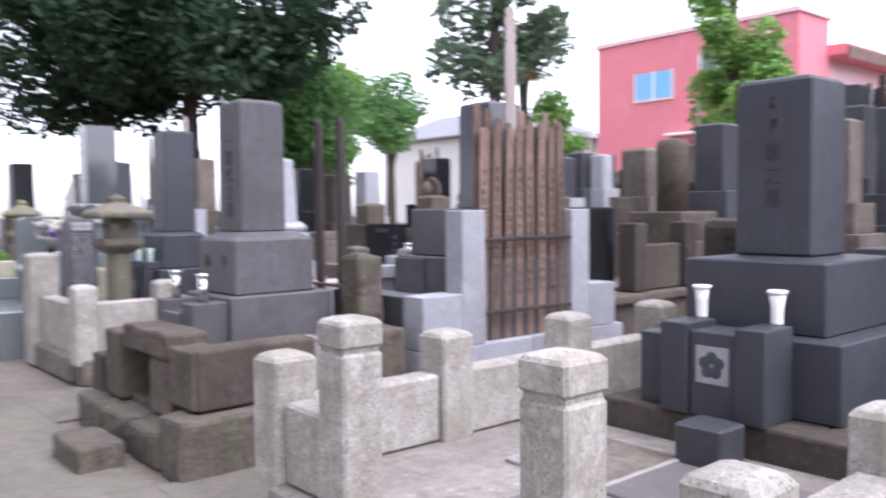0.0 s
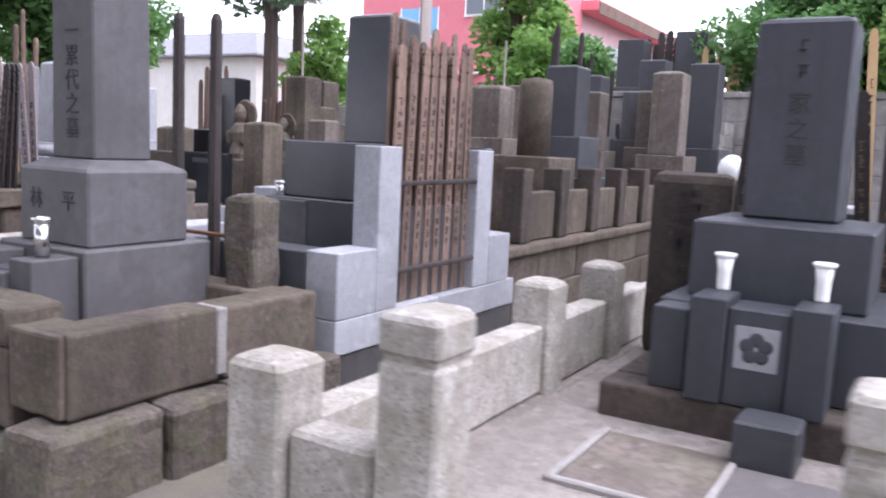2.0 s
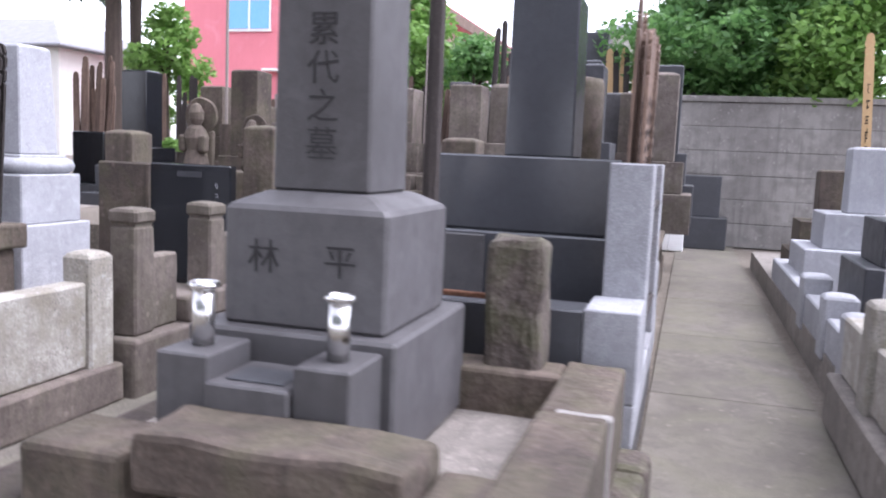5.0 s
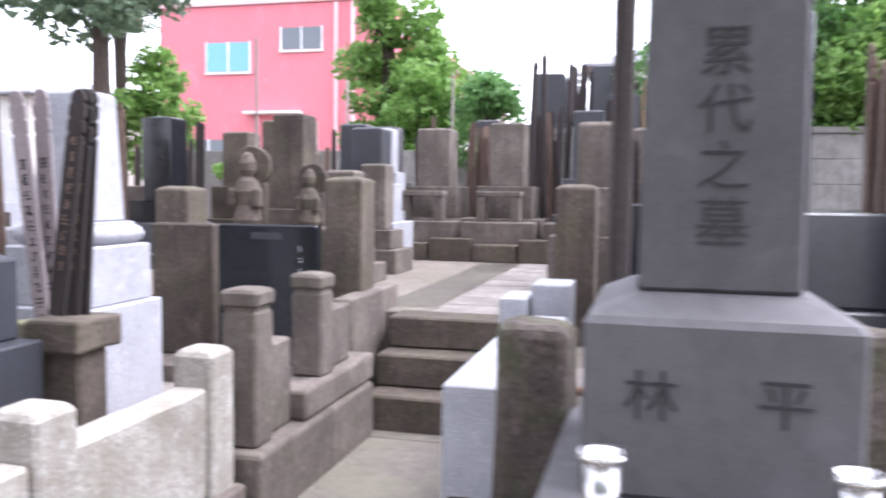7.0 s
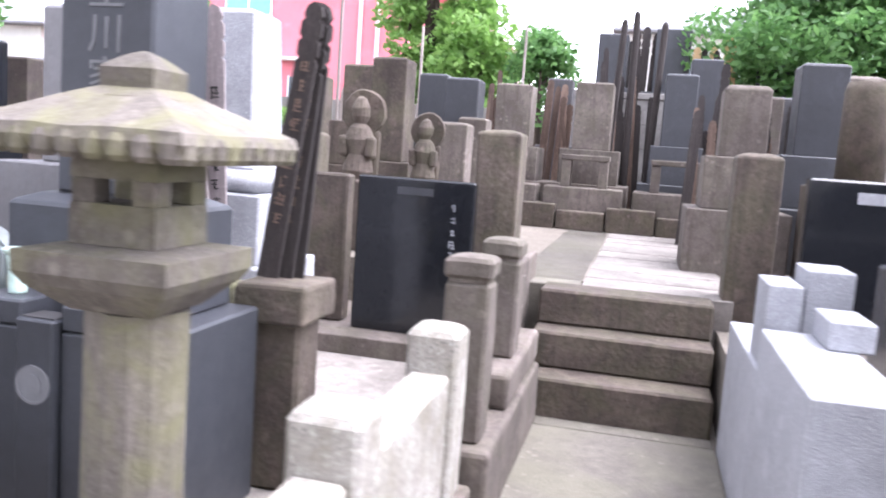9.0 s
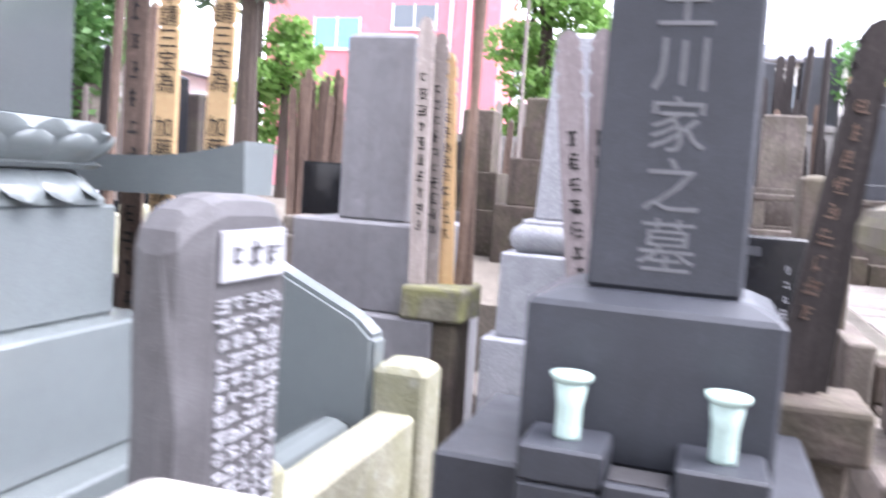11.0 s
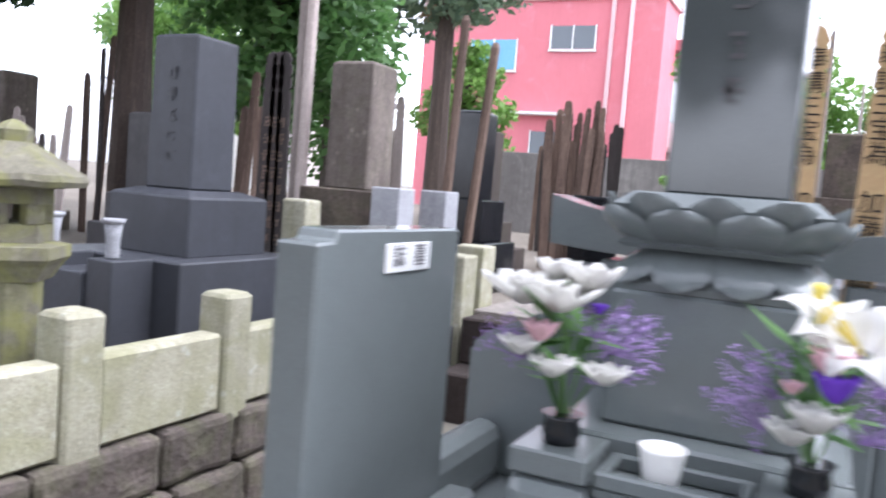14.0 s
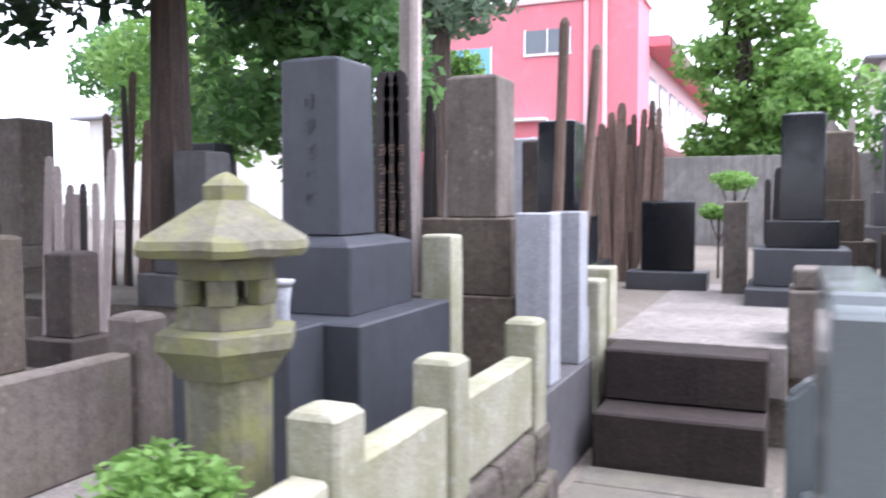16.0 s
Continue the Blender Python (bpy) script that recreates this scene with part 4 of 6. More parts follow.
bars("inscription", st, CARVED_PALE, 0.01, -0.0525, 0.50, 0.185, 0.86, 30, 5, face="-y", fill=1.0)
p = thing("front_post", 2.26, 8.69, 0, "pale square stone corner post", "post")
block("body", p, POST_STONE, -0.12, 0.12, -0.12, 0.12, 0, 0.945, bev=0.014, cap=0.02, cap_in=0.05, rough=0.002)
fence_run((2.84, 8.99), (3.9, 8.99), 0.2, 0.65, 0.12, POST_YELLOW, "yellowed low stone kerb wall", posts=(0.0, 0.90), post=0.16, post_h=0.14)

# white grave with leaning boards, and its board stand
wgv = gravestone(4.56, 8.62, 0.2, 0.31, 0.64, GRANITE_LIGHT, "pale grey granite gravestone with a rounded collar", tiers=((0.19, 0.115), (0.245, 0.295), (0.285, 0.586)), taper=0.025)
lathe("collar", wgv, GRANITE_LIGHT, ((0.27, 0.883), (0.305, 0.905), (0.315, 0.935), (0.30, 0.965), (0.26, 0.985)), sides=4, turn=math.pi / 4, label="rounded stone collar")
for yy, ly in ((8.46, -7.5), (8.455, -3.8)):
    sotoba(4.17 if ly < -5 else 4.2, yy, 0.2, 1.63, 0.085, WOOD_GREY, "greyed wooden grave tablet with black brush writing before a pale gravestone", lean_y=ly, lean_x=1, marks=14)
sd = thing("board_stand", 4.2, 8.46, 0.2, "mossy stone stand before the pale gravestone", "stand", "board stands")
block("leg", sd, TUFF_GREY, -0.09, 0.06, -0.09, 0.09, 0, 0.45, bev=0.012, rough=0.003)
block("top", sd, MOSSY, -0.16, -0.05, -0.14, 0.14, 0.451, 0.56, bev=0.014, rough=0.004)
sd = thing("board_stand", 4.42, 9.1, 0.2, "brown stone stand holding wooden boards", "stand", "board stands")
block("leg", sd, TUFF, -0.10, 0.10, -0.09, 0.09, 0, 0.61, bev=0.012, rough=0.003)
block("top", sd, MOSSY, -0.125, 0.125, -0.12, 0.12, 0.611, 0.735, bev=0.014, rough=0.004)
for i, (yy, h, m, ly) in enumerate(((9.18, 0.95, WOOD_PALE, -1.5), (9.14, 0.9, WOOD_PALE, -1), (9.09, 0.84, WOOD_NEW, -3), (9.05, 1.35, WOOD_OLD, 1), (9.02, 1.3, WOOD_OLD, -2))):
    if i < 3:
        sotoba(4.36 + 0.03 * i, yy, 0.936, h, 0.062, m, "narrow wooden grave tablet with brush writing in a stone stand", lean_y=ly, marks=10)
    else:
        pole(4.40 + 0.02 * i, yy, 0.936, h, 0.018, m, "thin weathered wooden pole standing in the stone stand", lean_y=ly)
sd = thing("board_stand", 3.64, 7.93, 0.2, "brown stone stand holding leaning boards", "stand", "board stands")
block("leg", sd, TUFF, -0.085, 0.085, -0.085, 0.085, 0, 0.55, bev=0.012, rough=0.003)
block("top", sd, TUFF, -0.13, 0.13, -0.12, 0.12, 0.551, 0.675, bev=0.014, rough=0.004)
for xx, yy, ly, bw in ((3.62, 7.99, 8, 0.07), (3.65, 7.96, 6, 0.085), (3.68, 7.93, 4, 0.075)):
    sotoba(xx, yy, 0.876, 0.87, bw, WOOD_DARK, "thick blackened wooden grave tablet leaning sideways in a stone stand", lean_y=ly, marks=9)
gravestone(4.63, 9.425, 0.2, 0.285, 0.70, GRANITE_MID, "grey granite gravestone with a plain face", tiers=((0.27, 0.33), (0.33, 0.61)))

# ---------------------------------------------------------------- fifth plot: lotus grave
def grave_lotus():
    bm = bmesh.new()
    add_box(bm, 2.0, 4.1, 9.1, 10.8, -0.05, 0.42, bev=0.01)
    structure("plot_base", bm, GRANITE_GREEN, "polished granite floor of the lotus grave")
    g = thing("lotus_gravestone", 3.15, 9.93, 0.42, "polished grey-green granite gravestone on a carved lotus seat", "gravestone", "gravestones")
    block("lower_base", g, GRANITE_GREEN, -0.46, 0.42, -0.41, 0.41, 0, 0.135, bev=0.008)
    block("middle_base", g, GRANITE_GREEN, -0.31, 0.345, -0.30, 0.30, 0.136, 0.472, bev=0.008)
    block("upper_base", g, GRANITE_GREEN, -0.22, 0.27, -0.205, 0.205, 0.473, 0.77, bev=0.008)
    def square_radius(a, r):
        return r * min(1 / max(abs(math.cos(a)), 0.01), 1 / max(abs(math.sin(a)), 0.01), 1.2)

    def petal_ring(seat, n, off, r0, r1, z0, h, down=False, bulge=0.016):
        for i in range(n):
            mid = 2 * math.pi * (i + off) / n
            bm = bmesh.new()
            rows = []
            for v in range(7):
                row = []
                for u in range(-4, 5):
                    t, s = v / 6, u / 4
                    hw = math.pi / n * 1.08 * math.sqrt(max(0.0, 1 - (t * 0.98) ** 3.2))
                    a = mid + s * hw
                    r = square_radius(a, r0 + (r1 - r0) * t ** 0.7) + bulge * (1 - s * s) * math.sin(math.pi * min(1, t * 0.75 + 0.12))
                    row.append(bm.verts.new((r * math.cos(a), r * math.sin(a), z0 - h * t if down else z0 + h * t)))
                rows.append(row)
            for p, q in zip(rows, rows[1:]):
                for k in range(8):
                    f = bm.faces.new((p[k], p[k + 1], q[k + 1], q[k]) if not down else (p[k], q[k], q[k + 1], p[k + 1]))
                    f.smooth = True
            part("petal", bm, GRANITE_GREEN, seat)

    bm = bmesh.new()
    add_lathe(bm, ((0.30, 0.771), (0.30, 0.785), (0.25, 0.835), (0.22, 0.86)), sides=4, turn=math.pi / 4)
    foot = part("lotus_foot", bm, GRANITE_GREEN, g, "carved foot with down-turned lotus petals")
    petal_ring(foot, 12, 0.5, 0.17, 0.235, 0.855, 0.075, True, 0.016)
    bm = bmesh.new()
    add_lathe(bm, ((0.27, 0.861), (0.29, 0.872), (0.27, 0.882), (0.25, 0.884), (0.31, 0.955), (0.26, 0.985)), sides=4, turn=math.pi / 4)
    seat = part("lotus_seat", bm, GRANITE_GREEN, g, "carved seat with upward lotus petals")
    petal_ring(seat, 12, 0.0, 0.19, 0.245, 0.885, 0.095, False, 0.014)
    petal_ring(seat, 12, 0.5, 0.20, 0.262, 0.878, 0.072, False, 0.022)
    block("shaft", g, GRANITE_MIRROR, -0.13, 0.18, -0.13, 0.13, 0.985, 1.80, bev=0.006)
    bars("inscription", g, GRANITE, -0.1305, 0, 1.46, 0.07, 0.6, 6, 1, fill=0.9)
    for yy in (-0.225, 0.235):
        block("vase_block", g, GRANITE_GREEN, -0.49, -0.312, yy - 0.085, yy + 0.085, 0.136, 0.41, bev=0.035)
        block("vase_cap", g, GRANITE_GREEN, -0.485, -0.312, yy - 0.08, yy + 0.08, 0.411, 0.463, bev=0.005)
    block("altar", g, GRANITE_GREEN, -0.46, -0.312, -0.138, 0.148, 0.136, 0.385, bev=0.02)
    tray = block("offering_tray", g, GRANITE_GREEN, -0.46, -0.312, -0.138, 0.148, 0.386, 0.408, bev=0.004)
    for x0, x1, y0, y1 in ((-0.468, -0.444, -0.138, 0.148), (-0.332, -0.312, -0.138, 0.148), (-0.444, -0.332, -0.138, -0.112), (-0.444, -0.332, 0.122, 0.148)):
        block("tray_rim", tray, GRANITE_GREEN, x0, x1, y0 + 0.001, y1 - 0.001, 0.409, 0.44, bev=0.004)
    t = thing("incense_table", 2.47, 9.88, 0.42, "polished granite incense table with upturned ends", "table")
    for yy in (-0.13, 0.13):
        block("leg", t, GRANITE_GREEN, -0.08, 0.08, yy - 0.03, yy + 0.03, 0, 0.31, bev=0.008)
    bm = bmesh.new()
    add_box(bm, -0.11, 0.11, -0.21, 0.21, 0.311, 0.35, bev=0.008, rough=0.0005, cuts=6)
    for v in bm.verts:
        v.co.z += 0.035 * (abs(v.co.y) / 0.21) ** 5
    part("top", bm, GRANITE_GREEN, t)

grave_lotus()
t = thing("epitaph_tablet", 2.86, 10.685, 0.3, "polished grey-green granite epitaph slab with a white label", "tablet")
bm = bmesh.new()
outline = [(-0.33, 0), (0.345, 0), (0.345, 0.958), (0.335, 0.968), (-0.255, 0.972), (-0.268, 0.948), (-0.33, 0.945)]
fr = [bm.verts.new((a, -0.052, c)) for a, c in outline]
bk = [bm.verts.new((a, 0.052, c)) for a, c in outline]
bm.faces.new(fr)
bm.faces.new(bk[::-1])
for i in range(7):
    bm.faces.new((fr[i], bk[i], bk[(i + 1) % 7], fr[(i + 1) % 7]))
bmesh.ops.recalc_face_normals(bm, faces=bm.faces)
bmesh.ops.bevel(bm, geom=list(bm.edges), offset=0.006, segments=1, affect="EDGES")
part("slab", bm, GRANITE_GREEN, t)
block("label_plate", t, WHITE, -0.06, 0.163, -0.0575, -0.0525, 0.868, 0.938, bev=0.002, label="pale inlaid label")
letters("heading", t, GRANITE_MID, "誌墓", 0.06, 0.0, -0.0585, 0.903, face="-y", vertical=False, step=1.75, depth=0.001)
bs = thing("granite_board_stand", 3.60, 9.94, 0.42, "polished granite stand with an upswept crossbar", "stand", "board stands")
for y0 in (-0.38, 0.27):
    block("column", bs, GRANITE_GREEN, -0.06, 0.10, y0, y0 + 0.11, 0, 0.785, bev=0.006)
bm = bmesh.new()
rings = []
for i in range(15):
    yy = -0.54 + i * 1.08 / 14
    up = 0.06 * abs(yy / 0.54) ** 3
    rings.append([bm.verts.new(p) for p in ((-0.075, yy, 0.80 + up * 0.3), (0.075, yy, 0.80 + up * 0.3), (0.085, yy, 0.905 + up), (-0.085, yy, 0.905 + up))])
for a, c in zip(rings, rings[1:]):
    for q in range(4):
        bm.faces.new((a[q], a[(q + 1) % 4], c[(q + 1) % 4], c[q]))
bm.faces.new(rings[0][::-1])
bm.faces.new(rings[-1])
bmesh.ops.recalc_face_normals(bm, faces=bm.faces)
part("crossbar", bm, GRANITE_GREEN, bs)
for yy, h, ly, m, txt in ((9.825, 1.50, 0.5, WOOD_NEW, "奉請三宝為 加藤 家先祖代"), (9.655, 1.51, 1.5, WOOD_NEW, "奉請三宝為 加藤 家先祖代"), (9.93, 1.72, 0, WOOD_OLD, "")):
    sotoba(3.735, yy, 0.42, h, 0.08, m, "wooden grave tablet with black brush writing behind the granite stand", text=txt, lean_y=ly, marks=12)

cb = thing("corner_block", 2.3, 10.62, 0.42, "low polished granite block beside the epitaph slab", "block")
block("body", cb, GRANITE_GREEN, -0.2, 0.21, -0.17, 0.17, 0, 0.22, bev=0.012)
lg = thing("epitaph_ledge", 2.86, 10.59, 0.42, "narrow polished granite ledge before the epitaph slab", "ledge")
block("body", lg, GRANITE_GREEN, -0.33, 0.4, -0.05, 0.042, 0, 0.12, bev=0.012)

def wing_panel(side):
    """A back panel that slopes down outwards, to the south (-1) or the north (1)."""
    wg = thing("wing_panel", 3.76, 9.935, 0.42, "polished granite back panel with a sloping rounded top", "panel", "side panels")
    pts = [(0.385, 0), (0.86, 0), (0.86, 0.43), (0.80, 0.485), (0.385, 0.675)]
    bm = bmesh.new()
    fr = [bm.verts.new((-0.04, a * side, c)) for a, c in pts]
    bk = [bm.verts.new((0.06, a * side, c)) for a, c in pts]
    bm.faces.new(fr)
    bm.faces.new(bk[::-1])
    for i in range(5):
        bm.faces.new((fr[i], bk[i], bk[(i + 1) % 5], fr[(i + 1) % 5]))
    bmesh.ops.recalc_face_normals(bm, faces=bm.faces)
    bmesh.ops.bevel(bm, geom=list(bm.edges), offset=0.014, segments=2, affect="EDGES")
    part("panel", bm, GRANITE_GREEN, wg)
    lo, hi = sorted((0.70 * side, 0.83 * side))
    block("side_roll", wg, GRANITE_GREEN, -0.85, -0.045, lo, hi, 0, 0.2, bev=0.05)

wing_panel(-1)
wing_panel(1)

# ---------------------------------------------------------------- sixth plot: green lantern
lantern(2.95, 12.12, 0.2, MOSSY, "mossy green-brown stone lantern with a hipped roof", foot_r=0.11, shaft_h=0.77, roof=0.205, box=0.115, roof_h=0.15, box_h=0.17, taper_foot=0.35, six=True, lift=0.0)
fence_run((1.9, 11.85), (4.75, 11.85), 0.44, 0.745, 0.11, POST_YELLOW, "yellowed stone fence with square posts on rough footing", posts=(0.105, 0.379, 0.635, 0.962), post=0.15, post_h=0.158, cap=0.01)
f = thing("rough_footing", 1.8, 11.76, 0, "rough brown footing stones under the fence", "footing")
x = 0.0
rnd = random.Random(12)
while x < 2.85:
    w = rnd.uniform(0.35, 0.6)
    block("stone", f, RUBBLE, x, min(x + w, 2.95), 0.0, 0.2, 0.22, 0.43, bev=0.03, rough=0.012)
    block("stone", f, RUBBLE, x + 0.05, min(x + w + 0.05, 2.97), -0.03, 0.2, -0.03, 0.215, bev=0.03, rough=0.012)
    x += w + 0.008
bm = bmesh.new()
add_box(bm, 1.9, 6.2, 11.95, 14.2, -0.05, 0.2, bev=0)
structure("plot_floor", bm, PLOT, "dusty floor of the green lantern's plot")

def grave_six():
    g = thing("gravestone", 4.32, 12.64, 0.2, "dark blue-grey granite gravestone beside the mossy lantern", "gravestone", "gravestones")
    block("lower_base", g, GRANITE_BLUE, -0.46, 0.4, -0.40, 0.42, 0, 0.755, bev=0.008)
    block("upper_base", g, GRANITE_BLUE, -0.27, 0.3, -0.255, 0.26, 0.751, 1.035, bev=0.008, cap=0.03, cap_in=0.09)
    block("shaft", g, GRANITE_BLUE, -0.155, 0.15, -0.145, 0.145, 1.066, 1.80, bev=0.008, tx=0.006, ty=0.006, cap=0.015, cap_in=0.05)
    bars("inscription", g, GRANITE_DARK, -0.155, 0, 1.42, 0.09, 0.5, 5, 1)
    block("vase_stand", g, GRANITE_BLUE, -0.70, -0.462, -0.25, -0.1, 0, 0.76, bev=0.006)
    block("vase_stand", g, GRANITE_BLUE, -0.70, -0.462, 0.12, 0.27, 0, 0.76, bev=0.006)
    block("altar", g, GRANITE_BLUE, -0.72, -0.462, -0.095, 0.115, 0, 0.7, bev=0.006)

grave_six()
for yy in (12.465, 12.835):
    vase(3.69, yy, 0.962, 0.17, GRANITE_LIGHT, "pale stone vase on the grave stand", 0.042)
gravestone(5.44, 12.355, 0.2, 0.29, 0.74, TUFF_GREY, "pale brown weathered gravestone", tiers=((0.25, 0.40), (0.28, 0.72)), tier_mat=TUFF)
p = thing("yellow_stone_post", 4.86, 12.34, 0.2, "yellowed square stone post", "post")
block("body", p, POST_YELLOW, -0.075, 0.075, -0.08, 0.08, 0, 1.05, bev=0.014, rough=0.003)
k = thing("granite_plinth", 4.9, 11.84, 0, "pale granite plinth with two tall uprights", "plinth")
block("lower_course", k, GRANITE, 0, 1.2, 0, 0.25, -0.02, 0.50, bev=0.006)
block("upright", k, GRANITE_LIGHT, 0.18, 0.36, 0.02, 0.2, 0.501, 1.35, bev=0.006)
block("upright", k, GRANITE_LIGHT, 0.77, 0.95, 0.02, 0.2, 0.501, 1.35, bev=0.006)
block("end_block", k, GRANITE_LIGHT, 0.955, 1.18, 0.02, 0.2, 0.501, 0.8, bev=0.006)

# ---------------------------------------------------------------- distance
def pink_building():
    b = thing("pink_building", 31.3, 20.5, 0, "pink stuccoed two-storey building with small windows", "building")
    block("wall", b, PINK, 0, 2.58, -4.5, 5.2, 0, 8.75, bev=0.02)
    block("parapet", b, PINK_TRIM, -0.12, 2.7, -4.6, 5.3, 8.76, 8.95, bev=0.02)
    for y0, z0, w, h, gm in ((1.1, 6.15, 1.9, 1.15, GLASS_BLUE), (-2.0, 6.95, 1.7, 0.85, GLASS), (-1.4, 2.9, 1.6, 0.9, GLASS), (2.2, 2.4, 1.5, 1.0, GLASS)):
        wd = block("window", b, gm, -0.03, 0.02, y0, y0 + w, z0, z0 + h, bev=0.0)
        block("sill", wd, WHITE, -0.10, -0.03, y0 - 0.08, y0 + w + 0.08, z0 - 0.12, z0 - 0.03, bev=0.0)
        for yy in (y0 - 0.05, y0 + w / 2 - 0.03, y0 + w):
            block("frame", wd, WHITE, -0.07, -0.032, yy, yy + 0.06, z0 - 0.02, z0 + h + 0.03, bev=0.0)
    for yy in (-2.7, -3.4):
        block("drainpipe", b, PINK_TRIM, -0.14, -0.02, yy, yy + 0.16, 0, 8.7, bev=0.03)
    block("canopy", b, WHITE, -0.5, 0, -1.2, 1.2, 4.4, 4.5, bev=0.02)
    w2 = thing("pink_annex", 33.9, 20.5, 0, "pale pink gallery wing with a brown-edged roof", "building")
    block("wall", w2, PINK_TRIM, 0.0, 26, -4.3, 5.0, 0, 7.3, bev=0.02)
    block("roof", w2, PINK, -0.2, 26.4, -5.3, 5.3, 7.31, 7.75, bev=0.05)
    block("fascia", w2, WOOD_OLD, -0.2, 26.4, -5.36, -5.31, 7.15, 7.65, bev=0.01)
    for i in range(8):
        block("opening", w2, GLASS, 0.8 + i * 3.1, 2.9 + i * 3.1, -4.34, -4.28, 4.7, 6.4, bev=0.0)
        block("railing", w2, WHITE, 0.5 + i * 3.1, 3.4 + i * 3.1, -5.2, -5.12, 3.7, 4.6, bev=0.0)
    block("gallery_floor", w2, PINK_TRIM, 0.2, 26, -5.25, -4.31, 3.45, 3.65, bev=0.01)

pink_building()
hs = thing("far_house", 34, 4.0, 2.3, "cream house with a grey hipped roof", "house", "far houses")
block("wall", hs, HOUSE_WALL, 0, 8, -4, 4, 0, 4.0, bev=0.02)
block("roof", hs, ROOF, -0.6, 8.6, -4.6, 4.6, 4.001, 4.1, bev=0.02, cap=1.3, cap_in=3.2)
block("window", hs, GLASS, -0.03, 0.02, 0.5, 1.7, 2.2, 3.2, bev=0.0)
hs = thing("far_house", 30, 36.0, 0, "cream house with a grey roof behind trees", "house", "far houses")
block("wall", hs, HOUSE_WALL, 0, 8, -5, 5, 0, 5.2, bev=0.02)
block("roof", hs, ROOF, -0.6, 8.6, -5.6, 5.6, 5.201, 5.3, bev=0.02, cap=1.5, cap_in=3.0)

# ---------------------------------------------------------------- north side of the lane: post wall on two stone courses
w = thing("tuff_post_wall", 5.45, 4.88, 0, "dark brown stone posts and slabs on a coursed wall", "wall")
rnd = random.Random(5)
x = 0.0
while x < 4.2:
    l = rnd.uniform(0.55, 0.85)
    block("lower_stone", w, TUFF, x, x + l - 0.006, 0.0, 0.22, -0.03, 0.27, bev=0.015, rough=0.006)
    block("upper_stone", w, TUFF, x - 0.15, x + l - 0.156, 0.02, 0.24, 0.273, 0.54, bev=0.015, rough=0.006)
    x += l
block("coping", w, TUFF, -0.16, 4.4, -0.02, 0.26, 0.542, 0.62, bev=0.02, rough=0.005)
for i in range(6):
    x = 0.25 + 0.72 * i
    block("post", w, TUFF_DARK, x, x + 0.17, 0.03, 0.2, 0.621, 1.18, bev=0.015, rough=0.005)
    if i < 5:
        block("slab", w, TUFF, x + 0.172, x + 0.718, 0.08, 0.17, 0.621, 1.0, bev=0.012, rough=0.004)
st = thing("wall_stairs", 11.2, 5.2, 0, "short grey concrete stairs climbing beside the back wall", "steps", kind="structure")
for i in range(7):
    block("step", st, CONCRETE, 0.8 + i * 0.3, 3.3, 0.1, 1.3, 0.5 + i * 0.2, 0.7 + i * 0.2, bev=0.01)
block("cheek", st, CONCRETE, 0.6, 3.3, 0.0, 0.098, 0.0, 0.7, bev=0.01)
bx = thing("white_block", 13.3, 5.0, 0, "white painted block at the lane's end", "block")
block("body", bx, WHITE, 0, 0.9, -0.1, 0.1, 0, 0.42, bev=0.01)
block("end", bx, WHITE, 0, 0.2, -0.32, -0.101, 0, 0.62, bev=0.01)
g = thing("gravestone", 14.2, 4.45, 0, "small dark gravestone by the back wall", "gravestone", "far gravestones")
block("lower_base", g, GRANITE_DARK, -0.3, 0.3, -0.4, 0.4, 0, 0.5, bev=0.01)
block("shaft", g, GRANITE_DARK, -0.15, 0.15, -0.28, 0.28, 0.501, 1.15, bev=0.01)

# graves on the terrace behind that wall
def far_grave(x, y, w, ztop, zbot, mat, label, z=0.585, **kw):
    """A gravestone on the raised ground: the shaft runs from zbot to ztop."""
    base = max(0.1, zbot - z)
    return gravestone(x, y, z, w, ztop - zbot, mat, label, tiers=((w * 0.8, base * 0.45), (w * 1.1, base * 0.55)), group="terrace gravestones", **kw)

c = thing("round_topped_gravestone", 7.1, 5.5, 0.585, "brown weathered gravestone with a rounded top", "gravestone", "terrace gravestones")
block("base", c, TUFF, -0.3, 0.3, -0.3, 0.3, 0, 0.68, bev=0.015, rough=0.004)
lathe("shaft", c, TUFF, ((0.15, 0.681), (0.15, 1.3), (0.135, 1.36), (0.02, 1.38)), sides=20)
far_grave(8.1, 5.62, 0.34, 2.15, 1.47, GRANITE_DARK, "dark grey gravestone with a wide base")
far_grave(7.6, 6.2, 0.32, 1.9, 1.42, TUFF_GREY, "brown-grey weathered gravestone", cap=0.03)
far_grave(9.4, 5.85, 0.3, 2.0, 1.35, TUFF_GREY, "grey-brown weathered gravestone")
far_grave(10.3, 5.6, 0.3, 2.08, 1.5, GRANITE, "plain grey gravestone")
far_grave(7.6, 8.35, 0.26, 1.53, 0.88, TUFF_GREY, "small brown-grey gravestone")
far_grave(8.0, 9.0, 0.3, 2.05, 1.2, TUFF, "tall brown gravestone")
far_grave(8.6, 8.4, 0.26, 1.62, 1.0, TUFF_GREY, "small weathered gravestone")
far_grave(9.0, 8.6, 0.32, 2.0, 1.45, GRANITE_DARK, "dark gravestone on a pale base", tier_mat=GRANITE_LIGHT)
far_grave(8.4, 9.1, 0.3, 1.72, 1.07, TUFF, "brown stone gravestone")
far_grave(9.2, 9.7, 0.32, 2.1, 1.55, TUFF, "brown stone gravestone")
